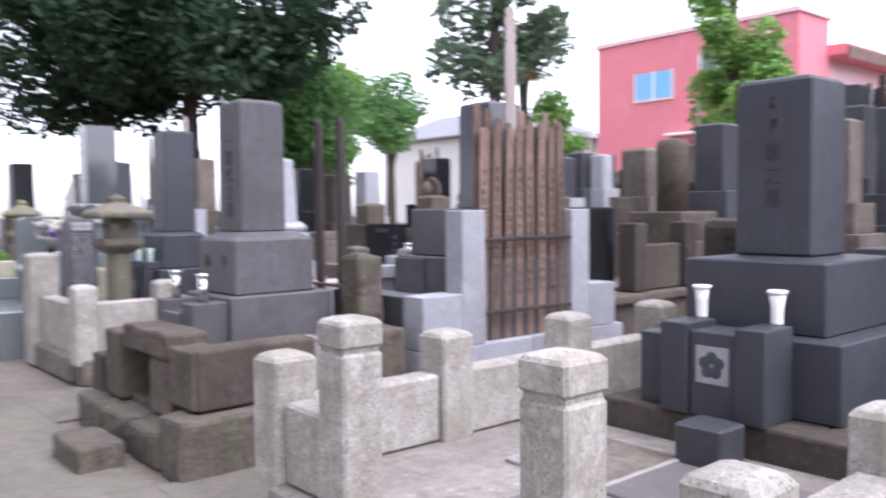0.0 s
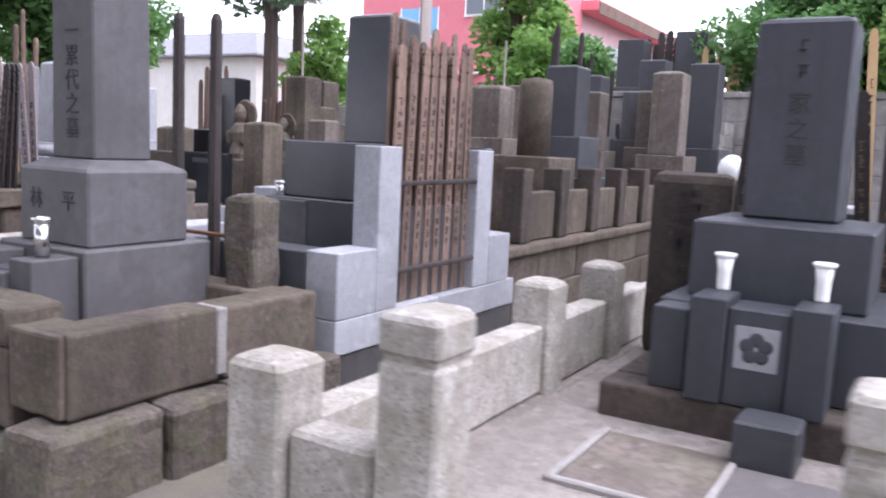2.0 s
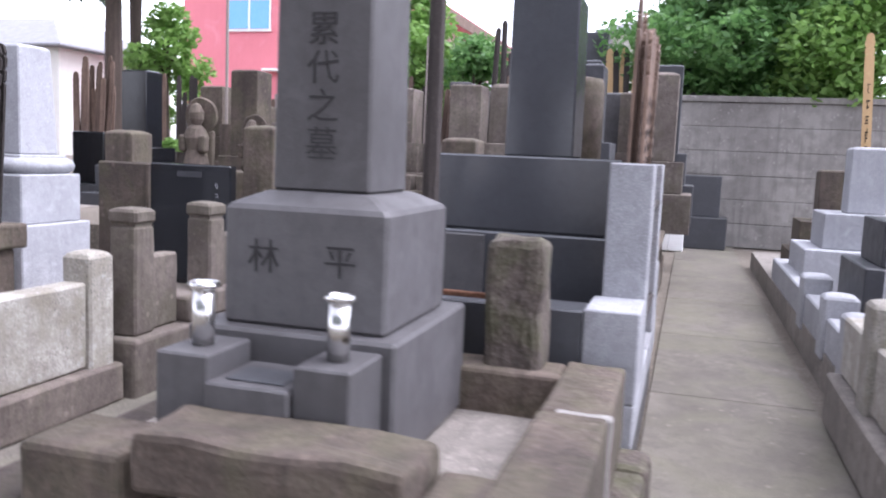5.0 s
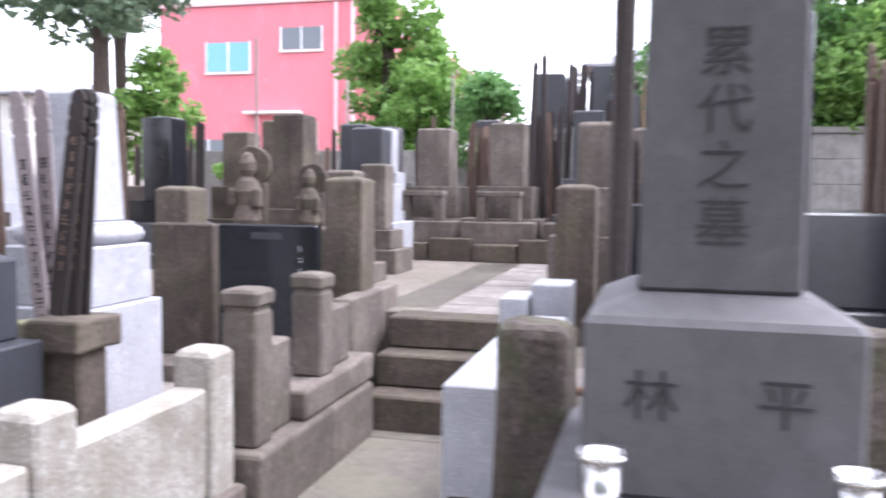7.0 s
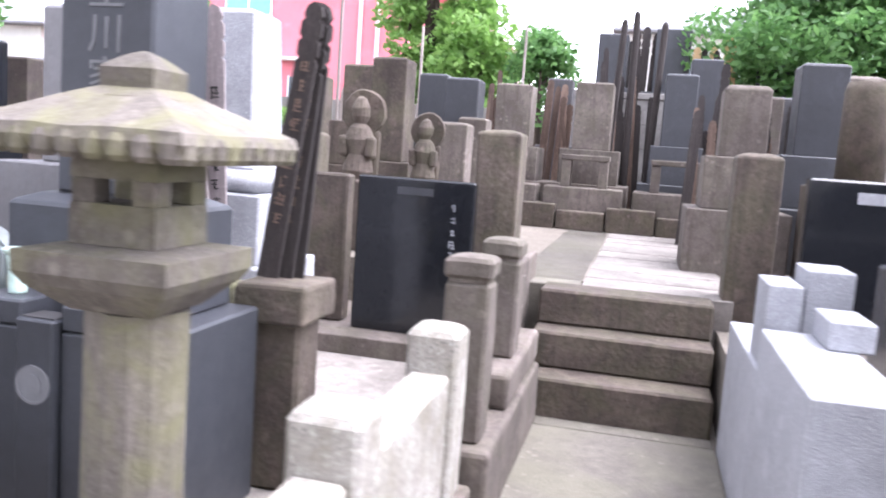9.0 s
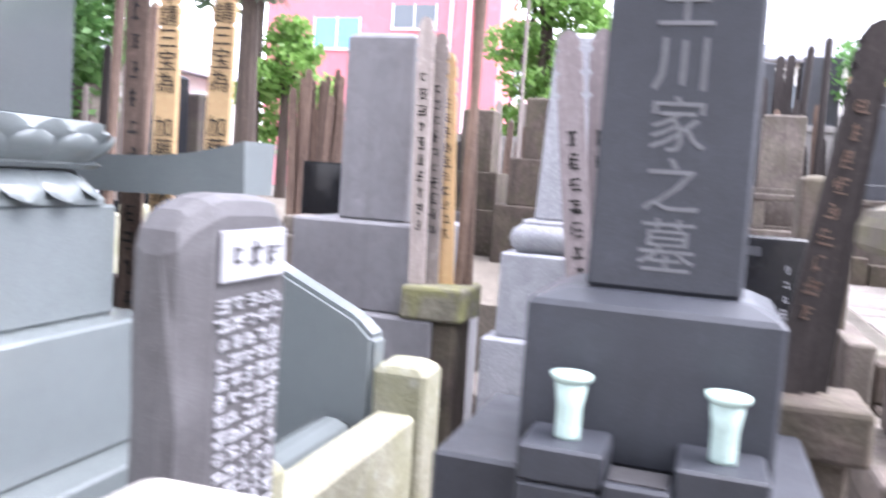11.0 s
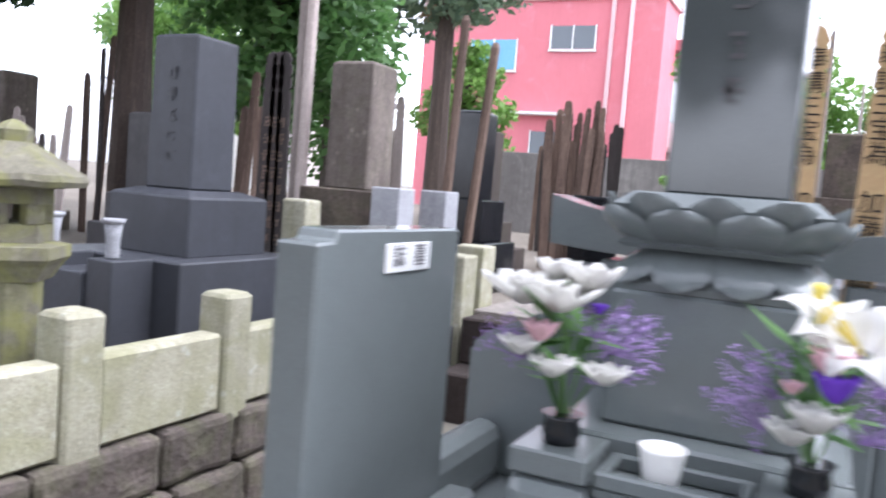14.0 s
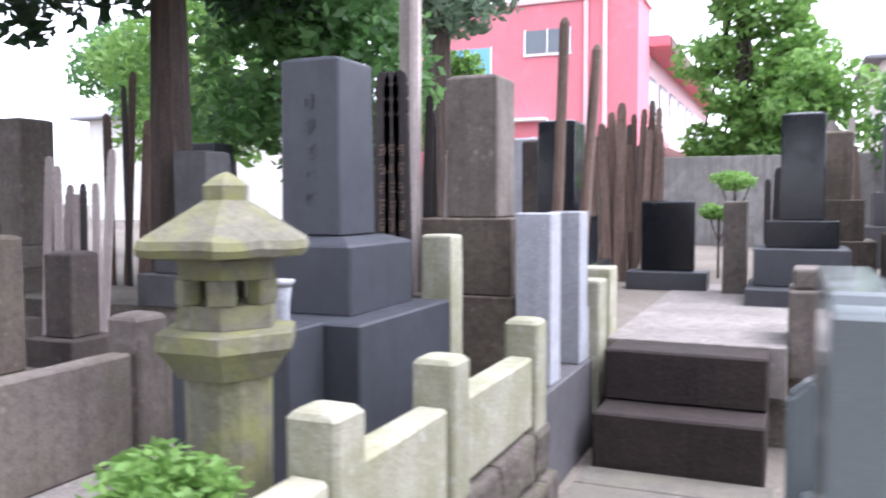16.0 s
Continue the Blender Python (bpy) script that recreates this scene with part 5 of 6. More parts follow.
far_grave(10.2, 9.2, 0.32, 2.14, 1.6, GRANITE_DARK, "dark stone gravestone")
far_grave(10.3, 8.88, 0.24, 2.1, 1.6, GRANITE_LIGHT, "pale slender gravestone")
far_grave(11.0, 8.42, 0.42, 2.14, 1.44, TUFF_GREY, "wide grey-brown gravestone above a stone table")
far_grave(11.0, 7.5, 0.42, 2.2, 1.45, TUFF_GREY, "wide grey-brown gravestone above a stone table")
far_grave(11.2, 6.55, 0.36, 2.36, 1.55, GRANITE_DARK, "dark grey gravestone above a stone table")
far_grave(9.7, 10.45, 0.32, 2.02, 1.41, TUFF, "brown weathered gravestone")
far_grave(10.0, 5.3, 0.32, 2.06, 1.41, TUFF_GREY, "grey-brown gravestone")
far_grave(11.2, 5.0, 0.36, 2.5, 1.44, GRANITE_DARK, "tall dark gravestone")
far_grave(9.6, 5.0, 0.34, 2.23, 1.33, TUFF_GREY, "pale brown gravestone with rounded shoulders", cap=0.03, cap_in=0.06)
far_grave(12.6, 9.6, 0.36, 2.3, 1.5, GRANITE, "grey gravestone")
far_grave(12.8, 8.1, 0.34, 2.4, 1.5, GRANITE, "pale grey gravestone")
far_grave(12.9, 6.2, 0.4, 2.75, 1.7, GRANITE_DARK, "dark gravestone on high ground")
for yy in (8.42, 7.5, 6.55):
    t = thing("offering_table", 10.35, yy, 0.585, "small weathered stone offering table", "table", "offering tables")
    block("top", t, TUFF_GREY, -0.12, 0.12, -0.26, 0.26, 0.74, 0.80, bev=0.008)
    for k in (-0.2, 0.2):
        block("leg", t, TUFF_GREY, -0.1, 0.1, k - 0.05, k + 0.05, 0.45, 0.739, bev=0.006)
    block("base", t, TUFF_GREY, -0.2, 0.3, -0.42, 0.42, 0, 0.449, bev=0.012, rough=0.004)
# kerb stones across the back of the landing
k = thing("back_kerb", 10.0, 6.2, 0.585, "low brown kerb stones across the landing's end", "kerb")
for i in range(6):
    block("stone", k, TUFF, 0, 0.3, i * 0.52, i * 0.52 + 0.5, 0, 0.2 + 0.06 * (i % 2), bev=0.015, rough=0.006)

# beside the steps
for x, y, zt, lab in ((5.98, 8.92, 1.37, "tall grey-brown stone gate post"), (5.9, 7.66, 1.44, "tall brown stone gate post"), (6.2, 6.24, 1.41, "tall brown stone gate post")):
    p = thing("stone_gate_post", x, y, 0.2, lab, "post", "gate posts")
    block("body", p, TUFF, -0.13, 0.13, -0.125, 0.125, 0.0, zt - 0.2, bev=0.015, rough=0.004, cap=0.02, cap_in=0.06)
bm = bmesh.new()
add_box(bm, 5.3, 6.279, 7.5, 9.3, -0.05, 0.30, bev=0.005)
structure("plot_floor", bm, TUFF_GREY, "stone floor of the black tablet's plot")
t = thing("name_tablet", 5.55, 8.05, 0.30, "polished black granite name tablet with faint writing", "tablet", "name tablets")
block("slab", t, GRANITE_POLISHED, -0.04, 0.04, -0.33, 0.33, 0, 0.86, bev=0.01)
bars("writing", t, CARVED_PALE, -0.0405, -0.22, 0.55, 0.05, 0.4, 6, 1)
block("heading", t, GRANITE_DARK, -0.044, -0.0405, -0.1, 0.1, 0.77, 0.81, bev=0.0)
w = thing("side_wall", 5.62, 8.5, 0.3, "brown stone slab wall", "wall")
block("slab", w, TUFF, 0, 0.12, -0.02, 0.42, 0, 0.85, bev=0.012, rough=0.004)
w = thing("side_wall", 5.4, 7.46, 0.0, "pitted stone cheek wall by the steps", "wall")
block("slab", w, TUFF_GREY, 0, 0.9, 0, 0.12, 0, 0.74, bev=0.015, rough=0.008)
def buddha(x, y, z, h, label):
    s = thing("stone_statue", x, y, z, label, "statue")
    bm = bmesh.new()
    add_lathe(bm, ((0.17 * h, 0), (0.2 * h, 0.1 * h), (0.15 * h, 0.3 * h), (0.19 * h, 0.48 * h), (0.13 * h, 0.62 * h), (0.07 * h, 0.68 * h), (0.11 * h, 0.76 * h), (0.12 * h, 0.86 * h), (0.07 * h, 0.97 * h), (0.01, h)), sides=14)
    add_box(bm, 0.1 * h, 0.2 * h, -0.22 * h, 0.22 * h, 0, 0.6 * h, bev=0.05 * h)
    halo = bmesh.new()
    add_lathe(halo, ((0.27 * h, 0), (0.29 * h, 0.03 * h), (0.27 * h, 0.06 * h), (0.2 * h, 0.05 * h), (0.01, 0.05 * h)), sides=18)
    halo.transform(pose(0.17 * h, 0, 0.82 * h, 0, -90, 0))
    tmp = bpy.data.meshes.new("halo")
    halo.to_mesh(tmp)
    halo.free()
    bm.from_mesh(tmp)
    bpy.data.meshes.remove(tmp)
    for side in (-1, 1):
        arm = Vector((-0.06 * h, 0.17 * h * side, 0.42 * h))
        add_box(bm, arm.x - 0.09 * h, arm.x + 0.06 * h, arm.y - 0.06 * h, arm.y + 0.06 * h, arm.z - 0.16 * h, arm.z + 0.1 * h, bev=0.04 * h)
    for v in bm.verts:
        v.co += 0.02 * h * noise.noise_vector(v.co * 9)
    me = part("figure", bm, TUFF, s)
    p = thing("statue_base", x, y, 0.585, "brown stone block under a statue", "base")
    block("body", p, TUFF, -0.2, 0.3, -0.3, 0.3, 0, z - 0.587, bev=0.015, rough=0.004)
buddha(6.8, 8.85, 1.08, 0.58, "weathered brown seated stone statue")
buddha(7.0, 8.42, 1.08, 0.46, "small weathered stone statue")

# boards, poles and sticks between the terrace graves
for x, y, n, h, sp, mat, sd in ((8.3, 5.9, 6, 1.3, 0.5, WOOD_DARK, 1), (9.3, 6.3, 5, 1.6, 0.5, WOOD_OLD, 2), (11.6, 8.0, 5, 1.75, 0.45, WOOD_OLD, 3), (11.6, 7.05, 6, 1.8, 0.5, WOOD_DARK, 4),
                                (11.8, 6.1, 7, 1.55, 0.7, WOOD_DARK, 5), (10.4, 10.85, 5, 1.35, 0.5, WOOD_DARK, 6), (11.3, 10.5, 7, 1.8, 0.9, WOOD_PALE, 7), (12.6, 10.4, 5, 1.6, 0.6, WOOD_DARK, 8),
                                (9.6, 12.3, 14, 1.85, 0.8, WOOD_OLD, 9), (12.9, 9.0, 6, 1.9, 0.6, WOOD_OLD, 10), (12.2, 12.6, 6, 1.7, 0.4, WOOD_DARK, 11), (12.0, 13.2, 8, 1.9, 1.0, WOOD_OLD, 12),
                                (8.3, 13.9, 7, 1.7, 0.8, WOOD_PALE, 13), (7.0, 7.0 + 7.4, 6, 1.6, 0.7, WOOD_OLD, 14), (10.6, 10.3, 4, 1.4, 0.4, WOOD_OLD, 15), (13.6, 7.4, 6, 2.4, 0.6, WOOD_DARK, 16)):
    sotoba_bundle(x, y, 0.585, n, h, sp, mat, "weathered wooden grave tablet standing in a cluster", sd)
for x, y, h in ((11.45, 7.35, 2.45), (11.3, 6.86, 2.4), (11.2, 7.1, 2.5)):
    pole(x, y, 0.585, h, 0.04, WOOD_DARK, "tall thin blackened pole", lean_y=random.uniform(-3, 3))
for x, y, h in ((9.0, 9.9, 2.4), (12.5, 8.6, 2.5), (10.9, 9.6, 2.2)):
    pole(x, y, 0.585, h, 0.018, WOOD_PALE, "thin bleached stick")

# sixth plot's back rows
for yy, ly in ((12.62, -1), (12.7, 0), (12.78, 1)):
    sotoba(5.05, yy, 0.2, 1.88, 0.09, WOOD_DARK, "dark brown wooden grave tablet with old brush writing", lean_y=ly, marks=12)
for x, y, h, ly, m in ((5.35, 12.72, 2.5, 0.5, WOOD_PALE), (5.38, 12.78, 2.55, 0, WOOD_PALE), (6.3, 12.2, 2.35, 2, WOOD_OLD), (6.45, 12.1, 2.2, 4, WOOD_OLD)):
    pole(x, y, 0.2, h, 0.035, m, "tall grey wooden grave post", lean_y=ly)
far_grave(7.1, 12.35, 0.28, 1.97, 1.3, GRANITE_POLISHED, "slender black gravestone")
far_grave(8.0, 12.7, 0.36, 1.9, 1.1, TUFF_DARK, "dark brown gravestone")
far_grave(9.0, 13.2, 0.34, 2.0, 1.2, GRANITE_LIGHT, "pale grey gravestone")
t = thing("name_tablet", 9.05, 11.85, 0.585, "black granite name tablet on a plinth", "tablet", "name tablets")
block("plinth", t, GRANITE_DARK, -0.15, 0.15, -0.36, 0.36, 0, 0.17, bev=0.008)
block("slab", t, GRANITE_POLISHED, -0.05, 0.05, -0.24, 0.24, 0.171, 0.82, bev=0.02)
g = thing("gravestone", 8.55, 10.72, 0.585, "tall black granite gravestone on a dark stepped base", "gravestone", "terrace gravestones")
block("lower_base", g, GRANITE_DARK, -0.6, 0.4, -0.4, 0.4, 0, 0.14, bev=0.008)
block("middle_base", g, GRANITE_DARK, -0.37, 0.34, -0.35, 0.35, 0.141, 0.44, bev=0.008)
block("upper_base", g, GRANITE_POLISHED, -0.25, 0.25, -0.27, 0.27, 0.441, 0.66, bev=0.008)
block("shaft", g, GRANITE_POLISHED, -0.15, 0.15, -0.165, 0.165, 0.661, 1.51, bev=0.008, cap=0.015, cap_in=0.05)
for x, y, m, zt in ((6.0, 11.9, POST_YELLOW, 0.95), (6.3, 11.9, POST_YELLOW, 1.0), (8.9, 11.25, TUFF_GREY, 1.4)):
    p = thing("stone_post", x, y, 0.1, "short mossy stone post beside the landing", "post", "landing posts")
    block("body", p, m, -0.11, 0.11, -0.1, 0.1, 0, zt - 0.1, bev=0.014, rough=0.004)
k = thing("landing_kerb", 6.2, 10.6, 0.4, "low stone block with a cap beside the landing", "kerb")
block("body", k, TUFF_GREY, 0, 0.5, -0.1, 0.2, 0, 0.5, bev=0.014, rough=0.004)
block("cap", k, TUFF_GREY, 0.05, 0.4, -0.08, 0.18, 0.501, 0.62, bev=0.02, rough=0.004)
bm = bmesh.new()
add_box(bm, 6.1, 9.6, 10.8, 11.8, 0.3, 0.592, bev=0.006)
structure("landing", bm, PLOT, "pale paved landing above the dark steps")
bm = bmesh.new()
add_box(bm, 16.8, 17.1, 8.3, 16.0, 0.5, 2.2, bev=0.01)
structure("wall_far", bm, CONCRETE, "pale plastered boundary wall")

# left of the green lantern
for x, y, w, zt, zb, m, lab in ((4.3, 14.7, 0.2, 1.22, 0.5, TUFF, "brown stone post"), (4.9, 14.8, 0.22, 1.1, 0.6, TUFF_DARK, "dark stone post"), (5.6, 16.6, 0.3, 1.9, 1.0, TUFF_GREY, "grey gravestone under the tree"),
                                (7.0, 17.7, 0.4, 2.2, 1.0, TUFF_GREY, "grey-brown gravestone"), (3.6, 15.2, 0.3, 1.35, 0.7, TUFF_DARK, "low dark gravestone"), (8.2, 16.4, 0.34, 2.0, 1.1, GRANITE_DARK, "dark gravestone"),
                                (9.3, 15.0, 0.34, 2.1, 1.2, TUFF_GREY, "weathered gravestone"), (6.6, 15.2, 0.32, 1.8, 1.1, GRANITE, "grey gravestone"), (4.6, 19.0, 0.4, 2.3, 1.2, GRANITE_BLUE, "blue-grey gravestone"),
                                (6.3, 20.5, 0.4, 2.2, 1.2, TUFF_GREY, "grey gravestone"), (3.2, 17.2, 0.34, 1.9, 1.1, GRANITE, "grey gravestone")):
    gravestone(x, y, 0.0 if x < 6.28 else 0.585, w, zt - zb, m, lab, tiers=((w * 0.85, max(0.1, zb - (0 if x < 6.28 else 0.585)) * 0.5), (w * 1.15, max(0.1, zb - (0 if x < 6.28 else 0.585)) * 0.5)), group="far gravestones")
for x, y, n, h, sp, m, sd in ((5.9, 15.9, 7, 1.9, 0.9, WOOD_PALE, 21), (7.4, 16.8, 6, 2.0, 0.8, WOOD_OLD, 22), (5.0, 17.5, 5, 2.0, 0.7, WOOD_OLD, 23)):
    sotoba_bundle(x, y, 0.0 if x < 6.28 else 0.585, n, h, sp, m, "bleached wooden grave tablet in a fenced cluster", sd)
g = thing("black_stele", 1.95, 12.9, 0, "black polished stone tablet on a plinth", "stele")
block("plinth", g, GRANITE_DARK, -0.25, 0.25, -0.3, 0.3, 0, 0.42, bev=0.008)
block("slab", g, GRANITE_POLISHED, -0.12, 0.12, -0.2, 0.2, 0.421, 1.45, bev=0.01)
fence_run((1.95, 13.7), (4.6, 13.7), 0.2, 0.7, 0.12, TUFF_GREY, "grey weathered stone fence behind the lantern", posts=(0.12, 0.5, 0.88), post=0.2, post_h=0.18)

# south of the lane
bm = bmesh.new()
add_box(bm, 5.08, 12.0, 1.0, 3.8, -0.05, 0.2, bev=0.005)
structure("plot_floor", bm, PLOT, "concrete floor of the plots south of the lane")
fence_run((5.1, 3.72), (9.2, 3.72), 0.2, 0.42, 0.16, GRANITE_LIGHT, "low pale granite kerb with square posts", posts=(0.02, 0.2, 0.44), post=0.2, post_h=0.14)
gravestone(6.6, 3.1, 0.2, 0.34, 0.9, GRANITE_DARK, "black granite gravestone with pale letters", tiers=((0.34, 0.3), (0.45, 0.5)))
gravestone(8.3, 3.2, 0.2, 0.3, 0.55, GRANITE_LIGHT, "pale grey gravestone", tiers=((0.35, 0.3), (0.5, 0.45)))
gravestone(9.6, 3.25, 0.2, 0.3, 0.5, TUFF, "brown stone gravestone", tiers=((0.32, 0.3), (0.4, 0.3)))
gravestone(5.9, 2.2, 0.2, 0.34, 0.9, GRANITE, "grey gravestone behind the crested grave", tiers=((0.34, 0.3), (0.45, 0.5)))
gravestone(8.4, 1.9, 0.2, 0.36, 0.9, GRANITE_BLUE, "blue-grey gravestone", tiers=((0.36, 0.35), (0.48, 0.5)))
for x, y, h, ly, lx, m in ((4.62, 3.0, 1.75, 0, 0, WOOD_DARK), (4.58, 3.2, 1.72, 3, 0, WOOD_DARK), (4.7, 2.5, 1.8, -1, 0, WOOD_DARK), (4.65, 2.35, 1.7, -3, 2, WOOD_DARK), (4.62, 2.22, 1.6, -4, 2, WOOD_DARK),
                           (9.7, 2.9, 2.5, -3, 0, WOOD_NEW), (6.2, 2.66, 1.6, -5, 0, WOOD_DARK), (6.3, 2.95, 1.9, -8, 0, WOOD_OLD)):
    sotoba(x, y, 0.25 if x < 5.08 else 0.2, h, 0.09, m, "tall wooden grave tablet standing behind a gravestone", lean_y=ly, lean_x=lx, marks=10)
for yy in (2.25, 3.14):
    sd = thing("board_stand", 4.5, yy, 0.24, "brown stone stand for wooden boards", "stand", "board stands")
    block("leg", sd, TUFF, -0.1, 0.1, -0.12, 0.12, 0, 0.42, bev=0.012, rough=0.003)
    block("top", sd, TUFF, -0.15, 0.15, -0.2, 0.2, 0.421, 0.54, bev=0.014, rough=0.004)
orn = thing("white_stone_ornament", 5.69, 3.46, 0.2, "small white carved stone ornament with a rounded head", "ornament")
lathe("pedestal", orn, GRANITE_LIGHT, ((0.09, 0), (0.09, 0.35), (0.075, 0.36), (0.075, 0.62)), sides=8, label="square-cut pale pedestal")
lathe("body", orn, WHITE, ((0.07, 0.621), (0.08, 0.68), (0.05, 0.76), (0.065, 0.85), (0.075, 0.92), (0.04, 0.98)), sides=14)
lathe("head", orn, WHITE, ((0.035, 0.981), (0.075, 1.01), (0.082, 1.06), (0.07, 1.11), (0.03, 1.14), (0.004, 1.145)), sides=14)
# graves on the high ground above the back wall
for x, y, n, h, m, sd in ((15.8, 5.9, 6, 1.3, WOOD_NEW, 31), (16.4, 7.2, 5, 1.6, WOOD_DARK, 32)):
    sotoba_bundle(x, y, 2.3, n, h, 0.8, m, "wooden grave tablet on the high ground", sd, w=0.12)
for x, y, w, h in ((15.9, 5.0, 0.5, 0.6), (16.0, 7.6, 0.5, 0.9), (16.6, 6.6, 0.6, 1.1)):
    gravestone(x, y, 2.3, w, h, GRANITE_DARK, "dark gravestone on the high ground", tiers=((w * 0.8, 0.3),), group="far gravestones")

# ---------------------------------------------------------------- trees and shrubs
tree(6.7, 15.6, 0.58, 4.6, 0.17, clumps_in(1, 54, 2.7, 3.5, 3.2, 6.8, 0.8, 1.2), LEAF_DARK, "dark spreading evergreen tree with a straight trunk", 1, leaf_size=0.14, per=330)
tree(5.6, 16.9, 0.0, 4.8, 0.15, clumps_in(2, 32, 2.1, 2.4, 3.4, 7.2, 0.8, 1.2), LEAF_DARK, "dark evergreen tree among the graves", 2, leaf_size=0.14, per=330)
tree(9.05, 15.8, 0.58, 3.4, 0.16, clumps_in(3, 26, 1.1, 1.25, 1.3, 3.6, 0.5, 0.8), LEAF_MID, "dense deep green evergreen tree", 3, leaf_size=0.12, per=420)
tree(11.6, 18.8, 0.58, 3.2, 0.12, clumps_in(4, 14, 1.6, 1.6, 1.8, 4.2, 0.5, 0.9), LEAF_BRIGHT, "bright green leafy tree", 4, leaf_size=0.13, per=420)
tree(16.2, 17.2, 0.58, 7.0, 0.2, clumps_in(5, 26, 2.2, 2.2, 4.4, 8.8, 0.5, 0.95), LEAF_PINE, "tall grey-green conifer", 5, leaf_size=0.2, per=170)
tree(23.0, 31.0, 0.0, 5.0, 0.22, clumps_in(7, 18, 2.1, 2.1, 4.4, 7.2, 0.7, 1.1), LEAF_MID, "small spreading tree with an open trunk", 7, leaf_size=0.18, per=240)
tree(19.2, 11.8, 0.58, 6.0, 0.16, clumps_in(8, 34, 1.3, 1.3, 1.6, 7.2, 0.4, 0.7, 0.9), LEAF_BRIGHT, "tall bright green feathery tree", 8, leaf_size=0.15, per=420)
tree(18.3, 10.4, 0.58, 3.4, 0.1, clumps_in(9, 18, 1.2, 1.2, 1.4, 4.0, 0.4, 0.7), LEAF_BRIGHT, "bright green young tree", 9, leaf_size=0.14, per=450)
tree(19.2, 18.0, 0.58, 3.4, 0.12, clumps_in(10, 15, 1.05, 1.05, 1.4, 4.0, 0.4, 0.65), LEAF_BRIGHT, "bright green tree before the pink building", 10, leaf_size=0.15, per=420)
def palm(x, y, z, h, r, label, seed):
    """A fan palm: a shaggy trunk, arching fronds of many narrow leaflets, and dead brown ones hanging under them."""
    rnd = random.Random(seed)
    t = thing("palm_tree", x, y, z, label, "tree", "trees")
    bm = bmesh.new()
    add_lathe(bm, ((0.16, -0.1), (0.13, h * 0.4), (0.15, h * 0.8), (0.2, h)), sides=12, wave=0.06, waves=5)
    part("trunk", bm, BARK, t)
    for dead in (False, True):
        for i in range(14 if dead else 24):
            a, lift = rnd.uniform(0, 6.283), rnd.uniform(-1.2, -0.5) if dead else rnd.uniform(-0.5, 1.1)
            d = Vector((math.cos(a), math.sin(a), lift)).normalized()
            side = Vector((-math.sin(a), math.cos(a), 0))
            base = Vector((0, 0, h)) + d * r * (0.15 if dead else 0.5)
            bm = bmesh.new()
            limb(bm, (0, 0, h - 0.05), base, 0.02, 0.012, 5)
            n = d.cross(side)
            for k in range(15):
                b = (k / 14 - 0.5) * 2.6
                tip = base + (d * math.cos(b) + side * math.sin(b)) * r * rnd.uniform(0.45, 0.6) - Vector((0, 0, rnd.uniform(0.02, 0.14) * r))
                w = (d * -math.sin(b) + side * math.cos(b)) * 0.022
                mid = base.lerp(tip, 0.55) + n * 0.01
                bm.faces.new([bm.verts.new(q) for q in (base, mid + w, tip, mid - w)])
            part("dead_frond" if dead else "frond", bm, LEAF_DEAD if dead else LEAF_PINE, t)


palm(18.8, 18.6, 0.58, 5.2, 1.15, "fan palm with ragged green and brown fronds", 11)
tree(16.3, 4.2, 2.3, 1.6, 0.15, clumps_in(12, 34, 1.5, 2.4, 0.3, 2.4, 0.5, 0.85), LEAF_MID, "broad dense green tree leaning over the back wall", 12, leaf_size=0.12, per=520)
tree(15.6, 2.2, 2.3, 1.8, 0.15, clumps_in(13, 30, 1.2, 1.8, 0.2, 3.0, 0.5, 0.85), LEAF_BRIGHT, "bright green tree above the back wall", 13, leaf_size=0.12, per=520)
tree(15.8, -1.0, 2.3, 2.4, 0.15, clumps_in(14, 30, 1.6, 2.2, 0.4, 4.0, 0.6, 1.0), LEAF_MID, "green tree above the back wall", 14, leaf_size=0.14, per=420)
tree(16.5, 8.9, 0.58, 2.0, 0.1, clumps_in(15, 10, 0.8, 0.8, 1.6, 2.8, 0.4, 0.6), LEAF_MID, "small dark green bush behind the graves", 15, leaf_size=0.12, per=420)

# trees on the other side of the main path, seen mirrored in the polished stone
for i, (x, y, h) in enumerate(((-5.6, -3.0, 5.0), (-6.8, 1.2, 5.5), (-5.4, 5.2, 5.0), (-6.6, 9.0, 5.4), (-5.6, 12.8, 5.0), (-6.8, 16.5, 5.5))):
    tree(x, y, 0.0, h, 0.2, clumps_in(40 + i, 24, 2.6, 2.6, 3.2, 8.4, 0.8, 1.3), LEAF_DARK, "dark evergreen tree across the main path", 40 + i, leaf_size=0.26, per=120)

